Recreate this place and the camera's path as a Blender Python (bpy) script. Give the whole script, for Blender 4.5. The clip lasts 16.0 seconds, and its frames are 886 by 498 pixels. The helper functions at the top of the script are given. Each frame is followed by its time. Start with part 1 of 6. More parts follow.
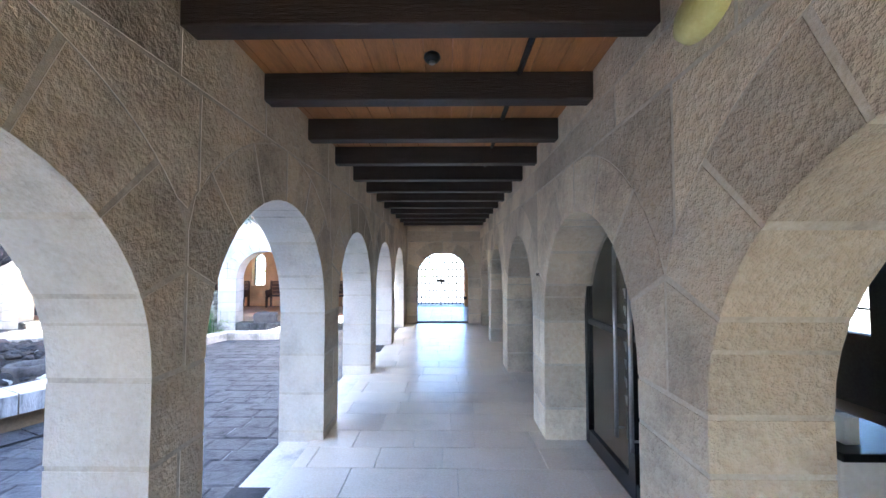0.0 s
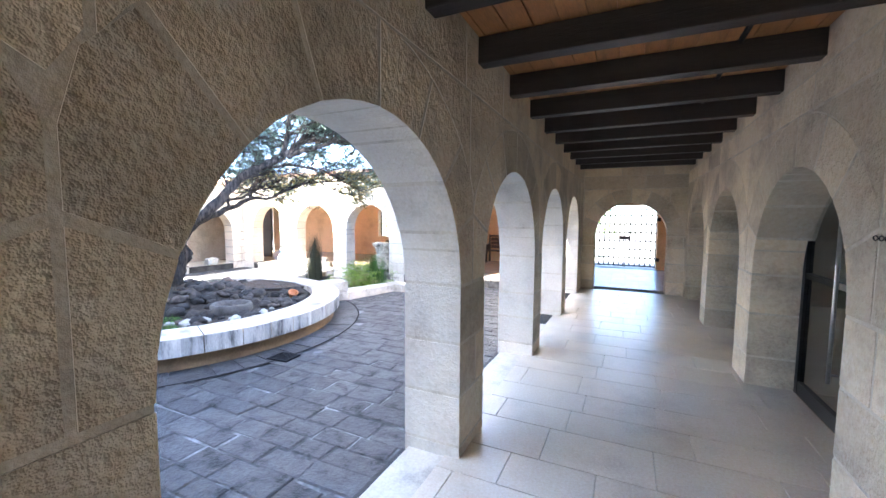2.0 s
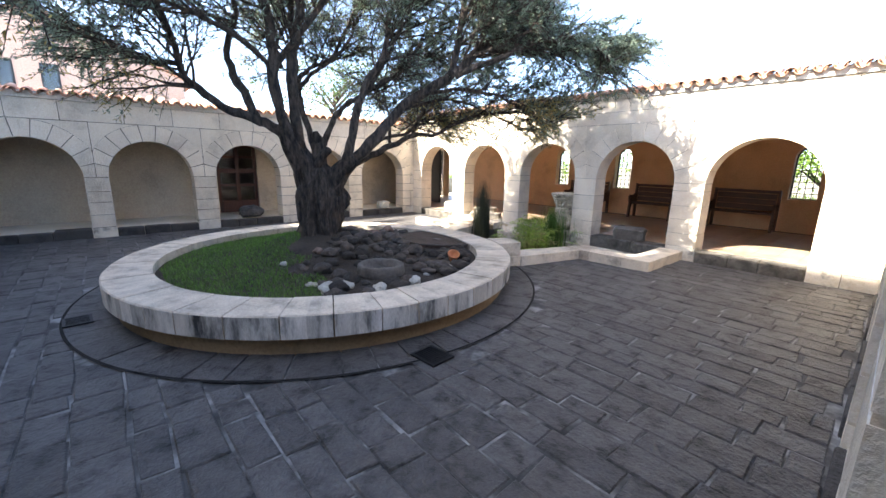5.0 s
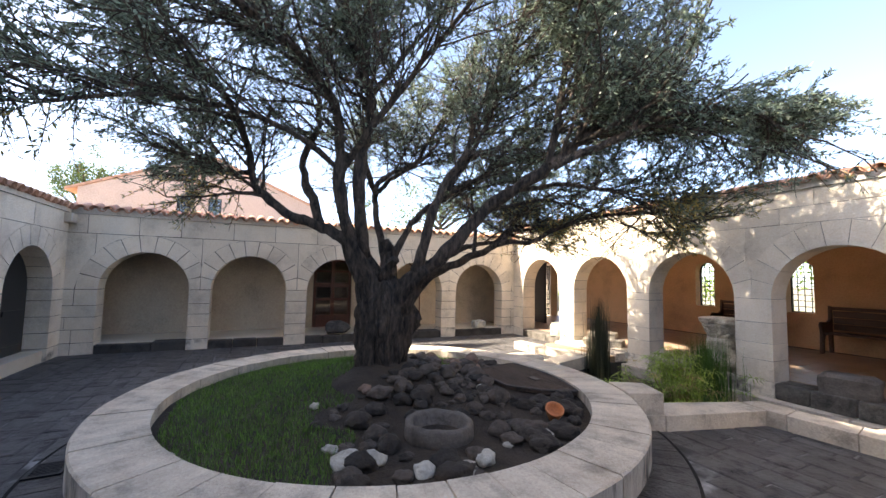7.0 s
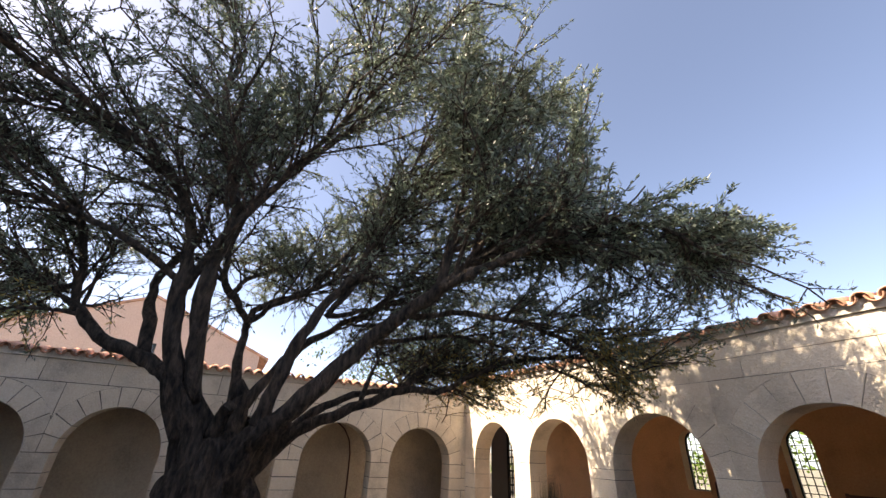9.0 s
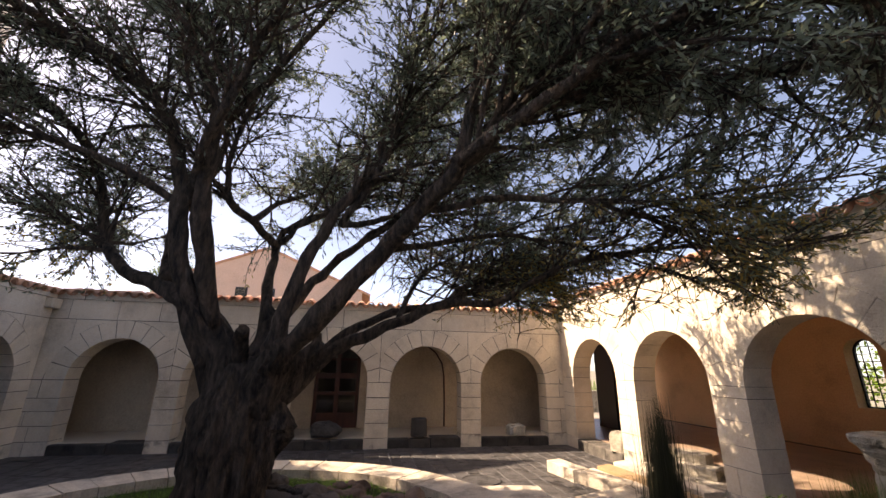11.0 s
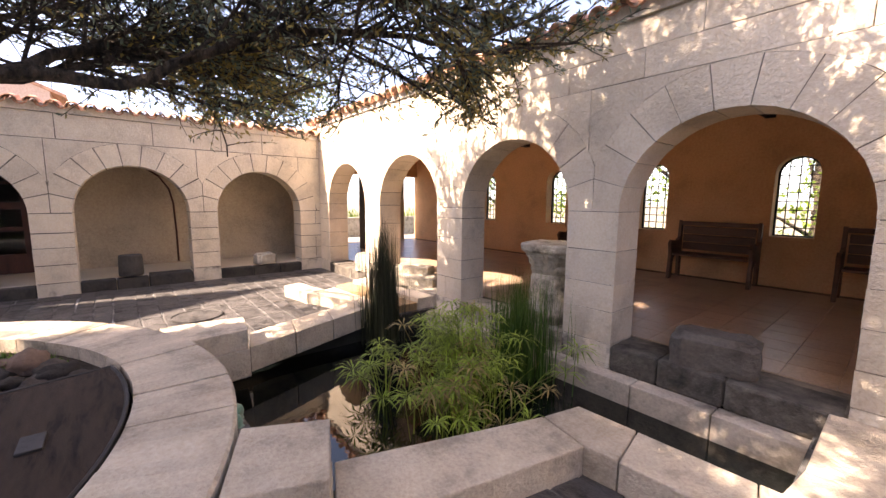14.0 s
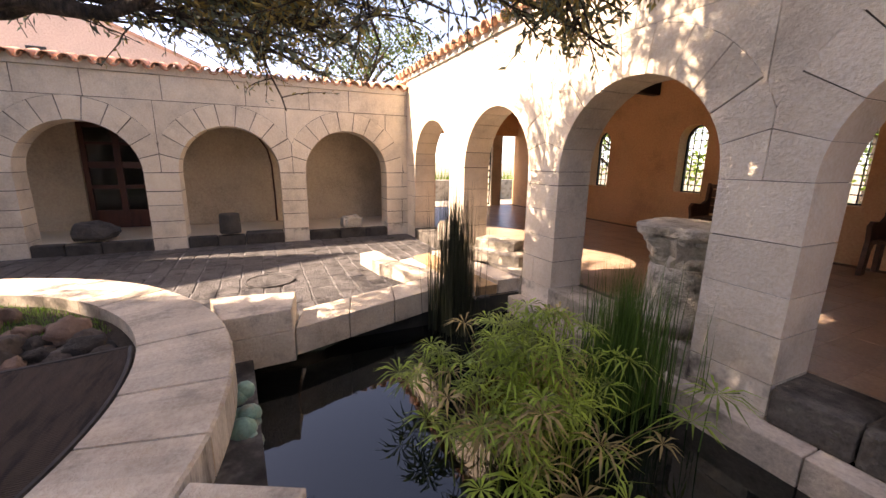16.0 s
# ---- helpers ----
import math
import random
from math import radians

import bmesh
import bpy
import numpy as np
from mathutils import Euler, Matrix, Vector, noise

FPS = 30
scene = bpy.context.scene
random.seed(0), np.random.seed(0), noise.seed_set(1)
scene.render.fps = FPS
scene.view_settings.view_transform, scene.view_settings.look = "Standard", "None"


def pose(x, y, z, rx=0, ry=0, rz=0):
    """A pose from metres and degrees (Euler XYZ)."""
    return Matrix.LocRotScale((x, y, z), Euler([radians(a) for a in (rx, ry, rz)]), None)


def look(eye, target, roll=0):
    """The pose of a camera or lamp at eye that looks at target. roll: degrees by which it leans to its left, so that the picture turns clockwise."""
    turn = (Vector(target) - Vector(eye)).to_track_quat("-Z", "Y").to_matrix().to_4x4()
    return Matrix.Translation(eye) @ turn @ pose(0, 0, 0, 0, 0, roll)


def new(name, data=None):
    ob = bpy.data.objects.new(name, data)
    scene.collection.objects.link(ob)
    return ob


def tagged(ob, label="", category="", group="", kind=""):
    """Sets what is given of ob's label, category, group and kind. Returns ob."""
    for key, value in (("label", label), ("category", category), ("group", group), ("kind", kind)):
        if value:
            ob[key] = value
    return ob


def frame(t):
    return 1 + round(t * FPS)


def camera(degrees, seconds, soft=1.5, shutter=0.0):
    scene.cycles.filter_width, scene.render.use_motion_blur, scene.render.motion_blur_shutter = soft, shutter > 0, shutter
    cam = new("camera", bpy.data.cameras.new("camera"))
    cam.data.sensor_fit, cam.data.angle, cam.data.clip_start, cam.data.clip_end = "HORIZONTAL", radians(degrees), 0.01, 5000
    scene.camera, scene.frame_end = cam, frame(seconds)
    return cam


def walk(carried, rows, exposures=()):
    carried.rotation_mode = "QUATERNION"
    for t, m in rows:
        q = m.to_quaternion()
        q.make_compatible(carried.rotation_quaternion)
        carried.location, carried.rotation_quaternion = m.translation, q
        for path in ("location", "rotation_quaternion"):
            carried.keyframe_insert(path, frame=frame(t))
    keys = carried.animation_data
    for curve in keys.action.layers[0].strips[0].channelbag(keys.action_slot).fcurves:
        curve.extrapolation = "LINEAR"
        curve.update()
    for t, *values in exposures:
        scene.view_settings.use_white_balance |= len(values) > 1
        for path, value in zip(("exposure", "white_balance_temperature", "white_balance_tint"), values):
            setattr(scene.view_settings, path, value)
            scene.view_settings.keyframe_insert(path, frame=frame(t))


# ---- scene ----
cam = camera(97.0, 16.0)
PATH = [
    (0, (1.112, 0.209, 1.809), (1.086, 2.207, 1.891), 0.0),
    (0.5, (1.173, 0.571, 1.755), (0.993, 2.562, 1.697), 0.2),
    (1, (1.178, 0.917, 1.772), (0.781, 2.872, 1.632), 0.3),
    (1.5, (1.011, 1.253, 1.792), (0.392, 3.147, 1.619), 0.4),
    (2, (0.921, 1.581, 1.797), (0.07, 3.383, 1.64), 0.4),
    (2.5, (0.76, 1.859, 1.788), (-0.292, 3.553, 1.631), 0.9),
    (3, (0.465, 2.135, 1.85), (-0.766, 3.694, 1.612), 1.1),
    (3.2, (0.39, 2.25, 1.824), (-0.887, 3.763, 1.543), 1.2),
    (5.3, (-0.663, 3.21, 1.672), (-2.197, 4.422, 1.249), 0.7),
    (5.5, (-0.771, 3.308, 1.629), (-2.364, 4.457, 1.251), 0.8),
    (6, (-1.022, 3.582, 1.609), (-2.735, 4.585, 1.363), 0.6),
    (6.5, (-1.248, 3.902, 1.643), (-3.037, 4.794, 1.574), 0.9),
    (7, (-1.546, 4.207, 1.657), (-3.357, 5.043, 1.799), 1.2),
    (7.5, (-1.637, 4.525, 1.668), (-3.406, 5.381, 2.043), 2.1),
    (8, (-1.7, 4.988, 1.602), (-3.356, 5.898, 2.257), 0.7),
    (8.2, (-1.739, 5.139, 1.567), (-3.343, 6.055, 2.335), 1.6),
    (10.3, (-2.441, 6.389, 1.662), (-4.065, 7.019, 2.645), -0.4),
    (10.5, (-2.521, 6.468, 1.654), (-4.255, 6.981, 2.508), 1.8),
    (11, (-2.7, 6.655, 1.593), (-4.58, 7.017, 2.171), 0.9),
    (11.5, (-2.915, 6.849, 1.548), (-4.857, 7.208, 1.864), 0.1),
    (12, (-2.947, 6.996, 1.524), (-4.875, 7.519, 1.621), 0.0),
    (12.5, (-2.897, 7.212, 1.527), (-4.669, 8.139, 1.495), -0.0),
    (13, (-2.905, 7.387, 1.531), (-4.474, 8.622, 1.408), 0.4),
    (13.5, (-3.06, 7.554, 1.517), (-4.558, 8.866, 1.326), 0.5),
    (14, (-3.18, 7.772, 1.512), (-4.703, 9.045, 1.266), 0.5),
    (14.5, (-3.247, 8.01, 1.528), (-4.841, 9.182, 1.235), 0.6),
    (15, (-3.391, 8.161, 1.52), (-5.071, 9.194, 1.188), 0.6),
    (15.5, (-3.629, 8.29, 1.511), (-5.373, 9.193, 1.133), 0.7),
    (16, (-3.753, 8.473, 1.509), (-5.525, 9.293, 1.072), 0.8),
]
# seconds, stops, kelvin, tint
EXPOSURES = [
    (0.0, 4.95, 5700, 6), (1.5, 4.93, 6150, 7), (2.5, 4.83, 6250, 6), (3.2, 4.68, 6400, 6), (4.2, 3.78, 7050, 8), (5.3, 3.08, 7350, 8),
    (7.0, 2.78, 8050, 11), (8.0, 2.43, 8450, 13), (10.5, 1.58, 9550, 20), (11.5, 2.28, 9950, 23), (12.5, 2.84, 9300, 26), (13.5, 2.87, 8900, 24),
    (14.5, 2.75, 9400, 26), (16.0, 2.62, 9500, 26),
]
walk(cam, [(t, look(eye, target, roll)) for t, eye, target, roll in PATH], EXPOSURES)

# ---- world and sun ----
world = bpy.data.worlds.new("sky")
world.use_nodes = True
scene.world = world
wn = world.node_tree
sky = wn.nodes.new("ShaderNodeTexSky")
sky.sky_type, sky.sun_disc = "NISHITA", False
SUN_EL, SUN_W = radians(45), radians(12)          # height, and turn west of south
sky.sun_elevation, sky.sun_rotation = SUN_EL, radians(180) + SUN_W
sky.air_density, sky.dust_density, sky.ozone_density, sky.altitude = 0.5, 1.0, 2.0, 0
wn.links.new(sky.outputs[0], wn.nodes["Background"].inputs[0])
wn.nodes["Background"].inputs[1].default_value = 0.145
sun_data = bpy.data.lights.new("sun", "SUN")
sun_data.energy, sun_data.angle, sun_data.color = 3.4, radians(0.53), (1.0, 0.965, 0.925)
sun = new("sun", sun_data)
toward = Vector((-math.sin(SUN_W) * math.cos(SUN_EL), -math.cos(SUN_W) * math.cos(SUN_EL), math.sin(SUN_EL)))
sun.matrix_world = look(toward * 40, (0, 0, 0))


# ---- materials ----
def material(name, base, rough=0.8, vary=0.15, scale=3.0, fine=40.0, bump=0.2, dark=None, metal=0.0, stain=0.0,
             per_piece=0.0, bump_scale=None, spec=0.5, distance=0.02, stretch=(1, 1, 1)):
    """Two scales of noise over a base colour, with fine relief and, where asked, stains and a shift from piece to piece."""
    m = bpy.data.materials.new(name)
    m.use_nodes = True
    t = m.node_tree
    n, link = t.nodes, t.links.new
    bsdf = n["Principled BSDF"]
    bsdf.inputs["Roughness"].default_value = rough
    bsdf.inputs["Metallic"].default_value = metal
    bsdf.inputs["Specular IOR Level"].default_value = spec
    co = n.new("ShaderNodeTexCoord")
    mp = n.new("ShaderNodeMapping")
    mp.inputs["Scale"].default_value = stretch
    geo = n.new("ShaderNodeNewGeometry")
    link(geo.outputs["Position"], mp.inputs["Vector"])

    def noise_node(s, detail, roughness=0.6):
        k = n.new("ShaderNodeTexNoise")
        k.inputs["Scale"].default_value, k.inputs["Detail"].default_value = s, detail
        k.inputs["Roughness"].default_value = roughness
        link(mp.outputs[0], k.inputs["Vector"])
        return k
    big, small = noise_node(scale, 4), noise_node(fine, 3, 0.7)
    dark = dark or tuple(c * (1 - 2.2 * vary) for c in base)
    light = tuple(min(1, c * (1 + 1.0 * vary)) for c in base)
    ramp = n.new("ShaderNodeValToRGB")
    ramp.color_ramp.elements[0].position, ramp.color_ramp.elements[1].position = 0.3, 0.7
    ramp.color_ramp.elements[0].color, ramp.color_ramp.elements[1].color = (*dark, 1), (*light, 1)
    mid = ramp.color_ramp.elements.new(0.47)
    mid.color = (*base, 1)
    link(big.outputs["Fac"], ramp.inputs[0])
    mix = n.new("ShaderNodeMix")
    mix.data_type, mix.blend_type = "RGBA", "OVERLAY"
    mix.inputs[0].default_value = 0.45
    link(ramp.outputs[0], mix.inputs[6])
    link(small.outputs["Fac"], mix.inputs[7])
    last = mix.outputs[2]
    if stain:
        s = noise_node(1.3, 5, 0.7)
        sr = n.new("ShaderNodeValToRGB")
        sr.color_ramp.elements[0].position, sr.color_ramp.elements[1].position = 0.52, 0.72
        link(s.outputs["Fac"], sr.inputs[0])
        sm = n.new("ShaderNodeMix")
        sm.data_type, sm.blend_type = "RGBA", "MULTIPLY"
        sm.inputs[7].default_value = (0.45, 0.40, 0.35, 1)
        f = n.new("ShaderNodeMath")
        f.operation = "MULTIPLY"
        f.inputs[1].default_value = stain
        link(sr.outputs[0], f.inputs[0])
        link(f.outputs[0], sm.inputs[0])
        link(last, sm.inputs[6])
        last = sm.outputs[2]
    if per_piece:
        info = n.new("ShaderNodeObjectInfo")
        add = n.new("ShaderNodeMath")
        add.operation = "ADD"
        link(info.outputs["Random"], add.inputs[0])
        link(geo.outputs["Random Per Island"], add.inputs[1])
        fr = n.new("ShaderNodeMath")
        fr.operation = "FRACT"
        link(add.outputs[0], fr.inputs[0])
        mr = n.new("ShaderNodeMapRange")
        mr.inputs["To Min"].default_value, mr.inputs["To Max"].default_value = 1 - per_piece, 1 + per_piece
        link(fr.outputs[0], mr.inputs[0])
        hsv = n.new("ShaderNodeHueSaturation")
        link(mr.outputs[0], hsv.inputs["Value"])
        link(last, hsv.inputs["Color"])
        last = hsv.outputs[0]
    link(last, bsdf.inputs["Base Color"])
    if bump:
        b = n.new("ShaderNodeBump")
        b.inputs["Strength"].default_value, b.inputs["Distance"].default_value = bump, distance
        h = n.new("ShaderNodeMath")
        h.operation = "ADD"
        rel = noise_node(bump_scale or fine * 0.6, 5, 0.65)
        link(rel.outputs["Fac"], h.inputs[0])
        link(small.outputs["Fac"], h.inputs[1])
        link(h.outputs[0], b.inputs["Height"])
        link(b.outputs[0], bsdf.inputs["Normal"])
    return m


LIMESTONE = material("limestone", (0.70, 0.615, 0.50), 0.85, 0.12, 1.6, 45, 0.5, stain=0.3, per_piece=0.07, bump_scale=16)
STAINED_FOOT = material("limestone_with_dark_lichen", (0.62, 0.56, 0.47), 0.9, 0.25, 3.5, 40, 0.4, dark=(0.10, 0.09, 0.08), per_piece=0.1, bump_scale=16)
HEWN = material("hewn_limestone", (0.69, 0.60, 0.465), 0.88, 0.14, 1.4, 28, 0.5, stain=0.55, per_piece=0.2, bump_scale=14, distance=0.04)
# smoother stone of the arch sides, made paler also for the court's light
DRESSED_LIT = material("dressed_limestone_court_lit", (0.74, 0.69, 0.61), 0.85, 0.10, 2.0, 50, 0.45, stain=0.2, per_piece=0.07, bump_scale=20, distance=0.02)
COPING = material("coping_limestone", (0.575, 0.50, 0.405), 0.85, 0.2, 3.2, 48, 0.7, stain=0.55, per_piece=0.1, bump_scale=22)
LEDGE_STONE = material("weathered_ledge", (0.46, 0.40, 0.33), 0.9, 0.35, 2.8, 35, 0.4, dark=(0.12, 0.105, 0.09), per_piece=0.12)
COPING_STAINED = material("weathered_coping_edge", (0.48, 0.455, 0.42), 0.85, 0.42, 2.4, 30, 0.3, dark=(0.035, 0.035, 0.038), per_piece=0.2, stretch=(3, 3, 0.8))
OCHRE_STONE = material("ochre_stone", (0.30, 0.20, 0.11), 0.9, 0.18, 2.0, 30, 0.3, per_piece=0.1)
MORTAR = material("mortar", (0.66, 0.60, 0.50), 0.95, 0.12, 4, 50, 0.2)
DARK_JOINT = material("patchy_joint", (0.14, 0.122, 0.10), 0.95, 1.0, 2.6, 40, 0.2, dark=(0.03, 0.027, 0.024))
BASALT = material("basalt", (0.066, 0.063, 0.063), 0.58, 0.42, 5.5, 26, 0.85, per_piece=0.24, bump_scale=11, distance=0.03)
BASALT_JOINT = material("basalt_joint", (0.06, 0.06, 0.06), 0.85, 4.5, 2.8, 25, 0.3, dark=(0.015, 0.015, 0.016))
# near-black strip colour that stands for the shade inside the drain groove
GROOVE = material("groove_shade_strip", (0.024, 0.023, 0.022), 0.95, 0.3, 6, 40, 0.2, spec=0.1)
WORN_BASALT = material("worn_mossy_basalt", (0.10, 0.09, 0.078), 0.9, 0.9, 5, 28, 0.9, dark=(0.03, 0.028, 0.025), per_piece=0.15, bump_scale=12, distance=0.03)
BASALT_BLOCK = material("basalt_block", (0.05, 0.047, 0.045), 0.85, 0.3, 3, 25, 0.6, per_piece=0.15, bump_scale=12, distance=0.03)
FLOOR_STONE = material("polished_limestone", (0.70, 0.61, 0.49), 0.30, 0.07, 1.5, 55, 0.05, stain=0.15, per_piece=0.05)
TILE_FLOOR = material("terracotta_floor_tile", (0.35, 0.25, 0.18), 0.35, 0.12, 2.0, 40, 0.06, per_piece=0.07)
OCHRE_PLASTER = material("ochre_plaster", (0.67, 0.41, 0.23), 0.9, 0.10, 1.2, 30, 0.12, stain=0.2)
BEIGE_PLASTER = material("beige_plaster", (0.60, 0.50, 0.38), 0.9, 0.10, 1.2, 30, 0.12, stain=0.2)
# the dimness of the rooms behind the doors is put into this plaster's colour
DIM_ROOM_PLASTER = material("plaster_darkened_for_dim_rooms", (0.13, 0.115, 0.10), 0.9, 0.10, 1.2, 30, 0.1)
PINK_PLASTER = material("pink_plaster", (0.62, 0.44, 0.36), 0.9, 0.06, 0.6, 20, 0.05)
BEAM_WOOD = material("dark_stained_beam", (0.022, 0.014, 0.012), 0.55, 0.25, 3, 40, 0.3, stretch=(0.3, 3, 3))
PLANK_WOOD = material("orange_pine_plank", (0.42, 0.19, 0.07), 0.55, 0.14, 3, 30, 0.1, per_piece=0.12, stretch=(4, 0.4, 1))
DOOR_WOOD = material("red_brown_door_wood", (0.09, 0.032, 0.02), 0.45, 0.2, 3, 40, 0.15, stretch=(3, 3, 0.3))
BENCH_WOOD = material("brown_bench_wood", (0.085, 0.04, 0.022), 0.5, 0.2, 3, 40, 0.15, stretch=(0.4, 3, 3))
ROOF_TILE = material("clay_roof_tile", (0.50, 0.27, 0.18), 0.85, 0.2, 4, 40, 0.25, per_piece=0.2)
TILE_MORTAR = material("tile_mortar", (0.62, 0.57, 0.5), 0.95, 0.08, 5, 40, 0.2)
IRON = material("black_iron", (0.02, 0.02, 0.022), 0.55, 0.2, 5, 50, 0.1, metal=0.6)
STEEL = material("brushed_steel", (0.55, 0.55, 0.55), 0.3, 0.05, 6, 60, 0.03, metal=1.0)
BLACK_FRAME = material("black_door_frame", (0.012, 0.013, 0.015), 0.35, 0.15, 5, 50, 0.03)
BARK = material("olive_bark", (0.056, 0.042, 0.033), 0.92, 1.5, 13, 30, 1.0, dark=(0.010, 0.008, 0.006), bump_scale=9, distance=0.06, stretch=(1.6, 1.6, 0.45))
SOIL = material("dark_soil", (0.038, 0.027, 0.019), 0.95, 0.3, 3, 40, 0.8, distance=0.03)
ROCK_DARK = material("dark_basalt_rock", (0.058, 0.046, 0.038), 0.88, 0.3, 5, 35, 0.8, per_piece=0.65, bump_scale=18)
BASIN_STONE = material("brown_grey_basin_stone", (0.115, 0.10, 0.088), 0.9, 0.25, 5, 35, 0.7, bump_scale=16)
ROCK_PALE = material("pale_limestone_rock", (0.38, 0.36, 0.315), 0.88, 0.2, 5, 35, 0.6, per_piece=0.15, bump_scale=18)
ROCK_RED = material("reddish_scoria_rock", (0.16, 0.105, 0.08), 0.9, 0.3, 5, 35, 0.7, per_piece=0.25, bump_scale=18)
CARVED = material("carved_weathered_limestone", (0.42, 0.38, 0.31), 0.9, 0.3, 5, 30, 0.8, stain=0.6, bump_scale=15, distance=0.03)
CLAY = material("terracotta_clay", (0.50, 0.19, 0.08), 0.8, 0.12, 5, 40, 0.1)
MAT_COVER = material("brown_mesh_cover", (0.052, 0.034, 0.025), 0.85, 0.35, 4, 90, 0.6, stain=0.3, bump_scale=130, distance=0.006, stretch=(1, 5, 1))
MAT_RIM = material("grey_steel_rim", (0.06, 0.053, 0.05), 0.6, 0.15, 6, 40, 0.1, metal=0.5)
TURQUOISE = material("turquoise_glazed_stone", (0.18, 0.36, 0.31), 0.35, 0.3, 7, 30, 0.3, dark=(0.35, 0.36, 0.28))
POOL_WALL = material("wet_dark_pool_wall", (0.03, 0.03, 0.026), 0.5, 0.3, 3, 30, 0.3)
WHITE_PAINT = material("white_painted_panel", (0.74, 0.74, 0.72), 0.5, 0.04, 2, 30, 0.02)
YELLOW_SIGN = material("pale_yellow_plastic", (0.72, 0.68, 0.28), 0.4, 0.05, 3, 30, 0.02)
STREET = material("pale_street_paving", (0.27, 0.25, 0.22), 0.9, 0.12, 1.0, 20, 0.2)
ASPHALT = material("far_ground", (0.22, 0.20, 0.15), 0.95, 0.2, 0.4, 8, 0.2)


def leaf_material(name, front, rough=0.5, through_light=0.35, spread=0.35):
    m = bpy.data.materials.new(name)
    m.use_nodes = True
    t = m.node_tree
    n, link = t.nodes, t.links.new
    out, bsdf = n["Material Output"], n["Principled BSDF"]
    geo = n.new("ShaderNodeNewGeometry")
    ramp = n.new("ShaderNodeValToRGB")
    ramp.color_ramp.elements[0].color = (*[c * (1 - spread) for c in front], 1)
    ramp.color_ramp.elements[1].color = (*[c * (1 + spread * 1.6) for c in front], 1)
    link(geo.outputs["Random Per Island"], ramp.inputs[0])
    link(ramp.outputs[0], bsdf.inputs["Base Color"])
    bsdf.inputs["Roughness"].default_value = rough
    tr = n.new("ShaderNodeBsdfTranslucent")
    link(ramp.outputs[0], tr.inputs[0])
    mix = n.new("ShaderNodeMixShader")
    mix.inputs[0].default_value = through_light
    link(bsdf.outputs[0], mix.inputs[1])
    link(tr.outputs[0], mix.inputs[2])
    link(mix.outputs[0], out.inputs["Surface"])
    return m


OLIVE_LEAF = leaf_material("olive_leaf", (0.14, 0.18, 0.13), 0.40, 0.4, 0.45)
OLIVE_YELLOW = leaf_material("yellow_olive_leaf", (0.30, 0.24, 0.08), 0.5, 0.4)
GRASS = leaf_material("grass_blade", (0.085, 0.18, 0.025), 0.6, 0.3, 0.6)
PAPYRUS = leaf_material("papyrus_leaf", (0.21, 0.31, 0.05), 0.45, 0.4, 0.55)
PAPYRUS_DRY = leaf_material("dry_papyrus_leaf", (0.32, 0.25, 0.11), 0.6, 0.3)
REED = leaf_material("dark_reed_stem", (0.028, 0.034, 0.018), 0.6, 0.15)
SEDGE = leaf_material("green_sedge_blade", (0.06, 0.13, 0.025), 0.5, 0.3)
TREE_LEAF = leaf_material("far_tree_leaf", (0.06, 0.10, 0.03), 0.6, 0.3)
HEDGE_LEAF = leaf_material("bright_hedge_leaf", (0.13, 0.22, 0.03), 0.6, 0.45)


def glass_material(name, tint, rough=0.02):
    m = bpy.data.materials.new(name)
    m.use_nodes = True
    b = m.node_tree.nodes["Principled BSDF"]
    b.inputs["Base Color"].default_value = (*tint, 1)
    b.inputs["Transmission Weight"].default_value = 1.0
    b.inputs["Roughness"].default_value = rough
    b.inputs["IOR"].default_value = 1.45
    return m


GLASS = glass_material("window_glass", (0.92, 0.95, 0.93))
WATER = material("pond_water", (0.004, 0.006, 0.006), 0.02, 0.1, 1, 6, 0.03, bump_scale=2.5, spec=0.6)


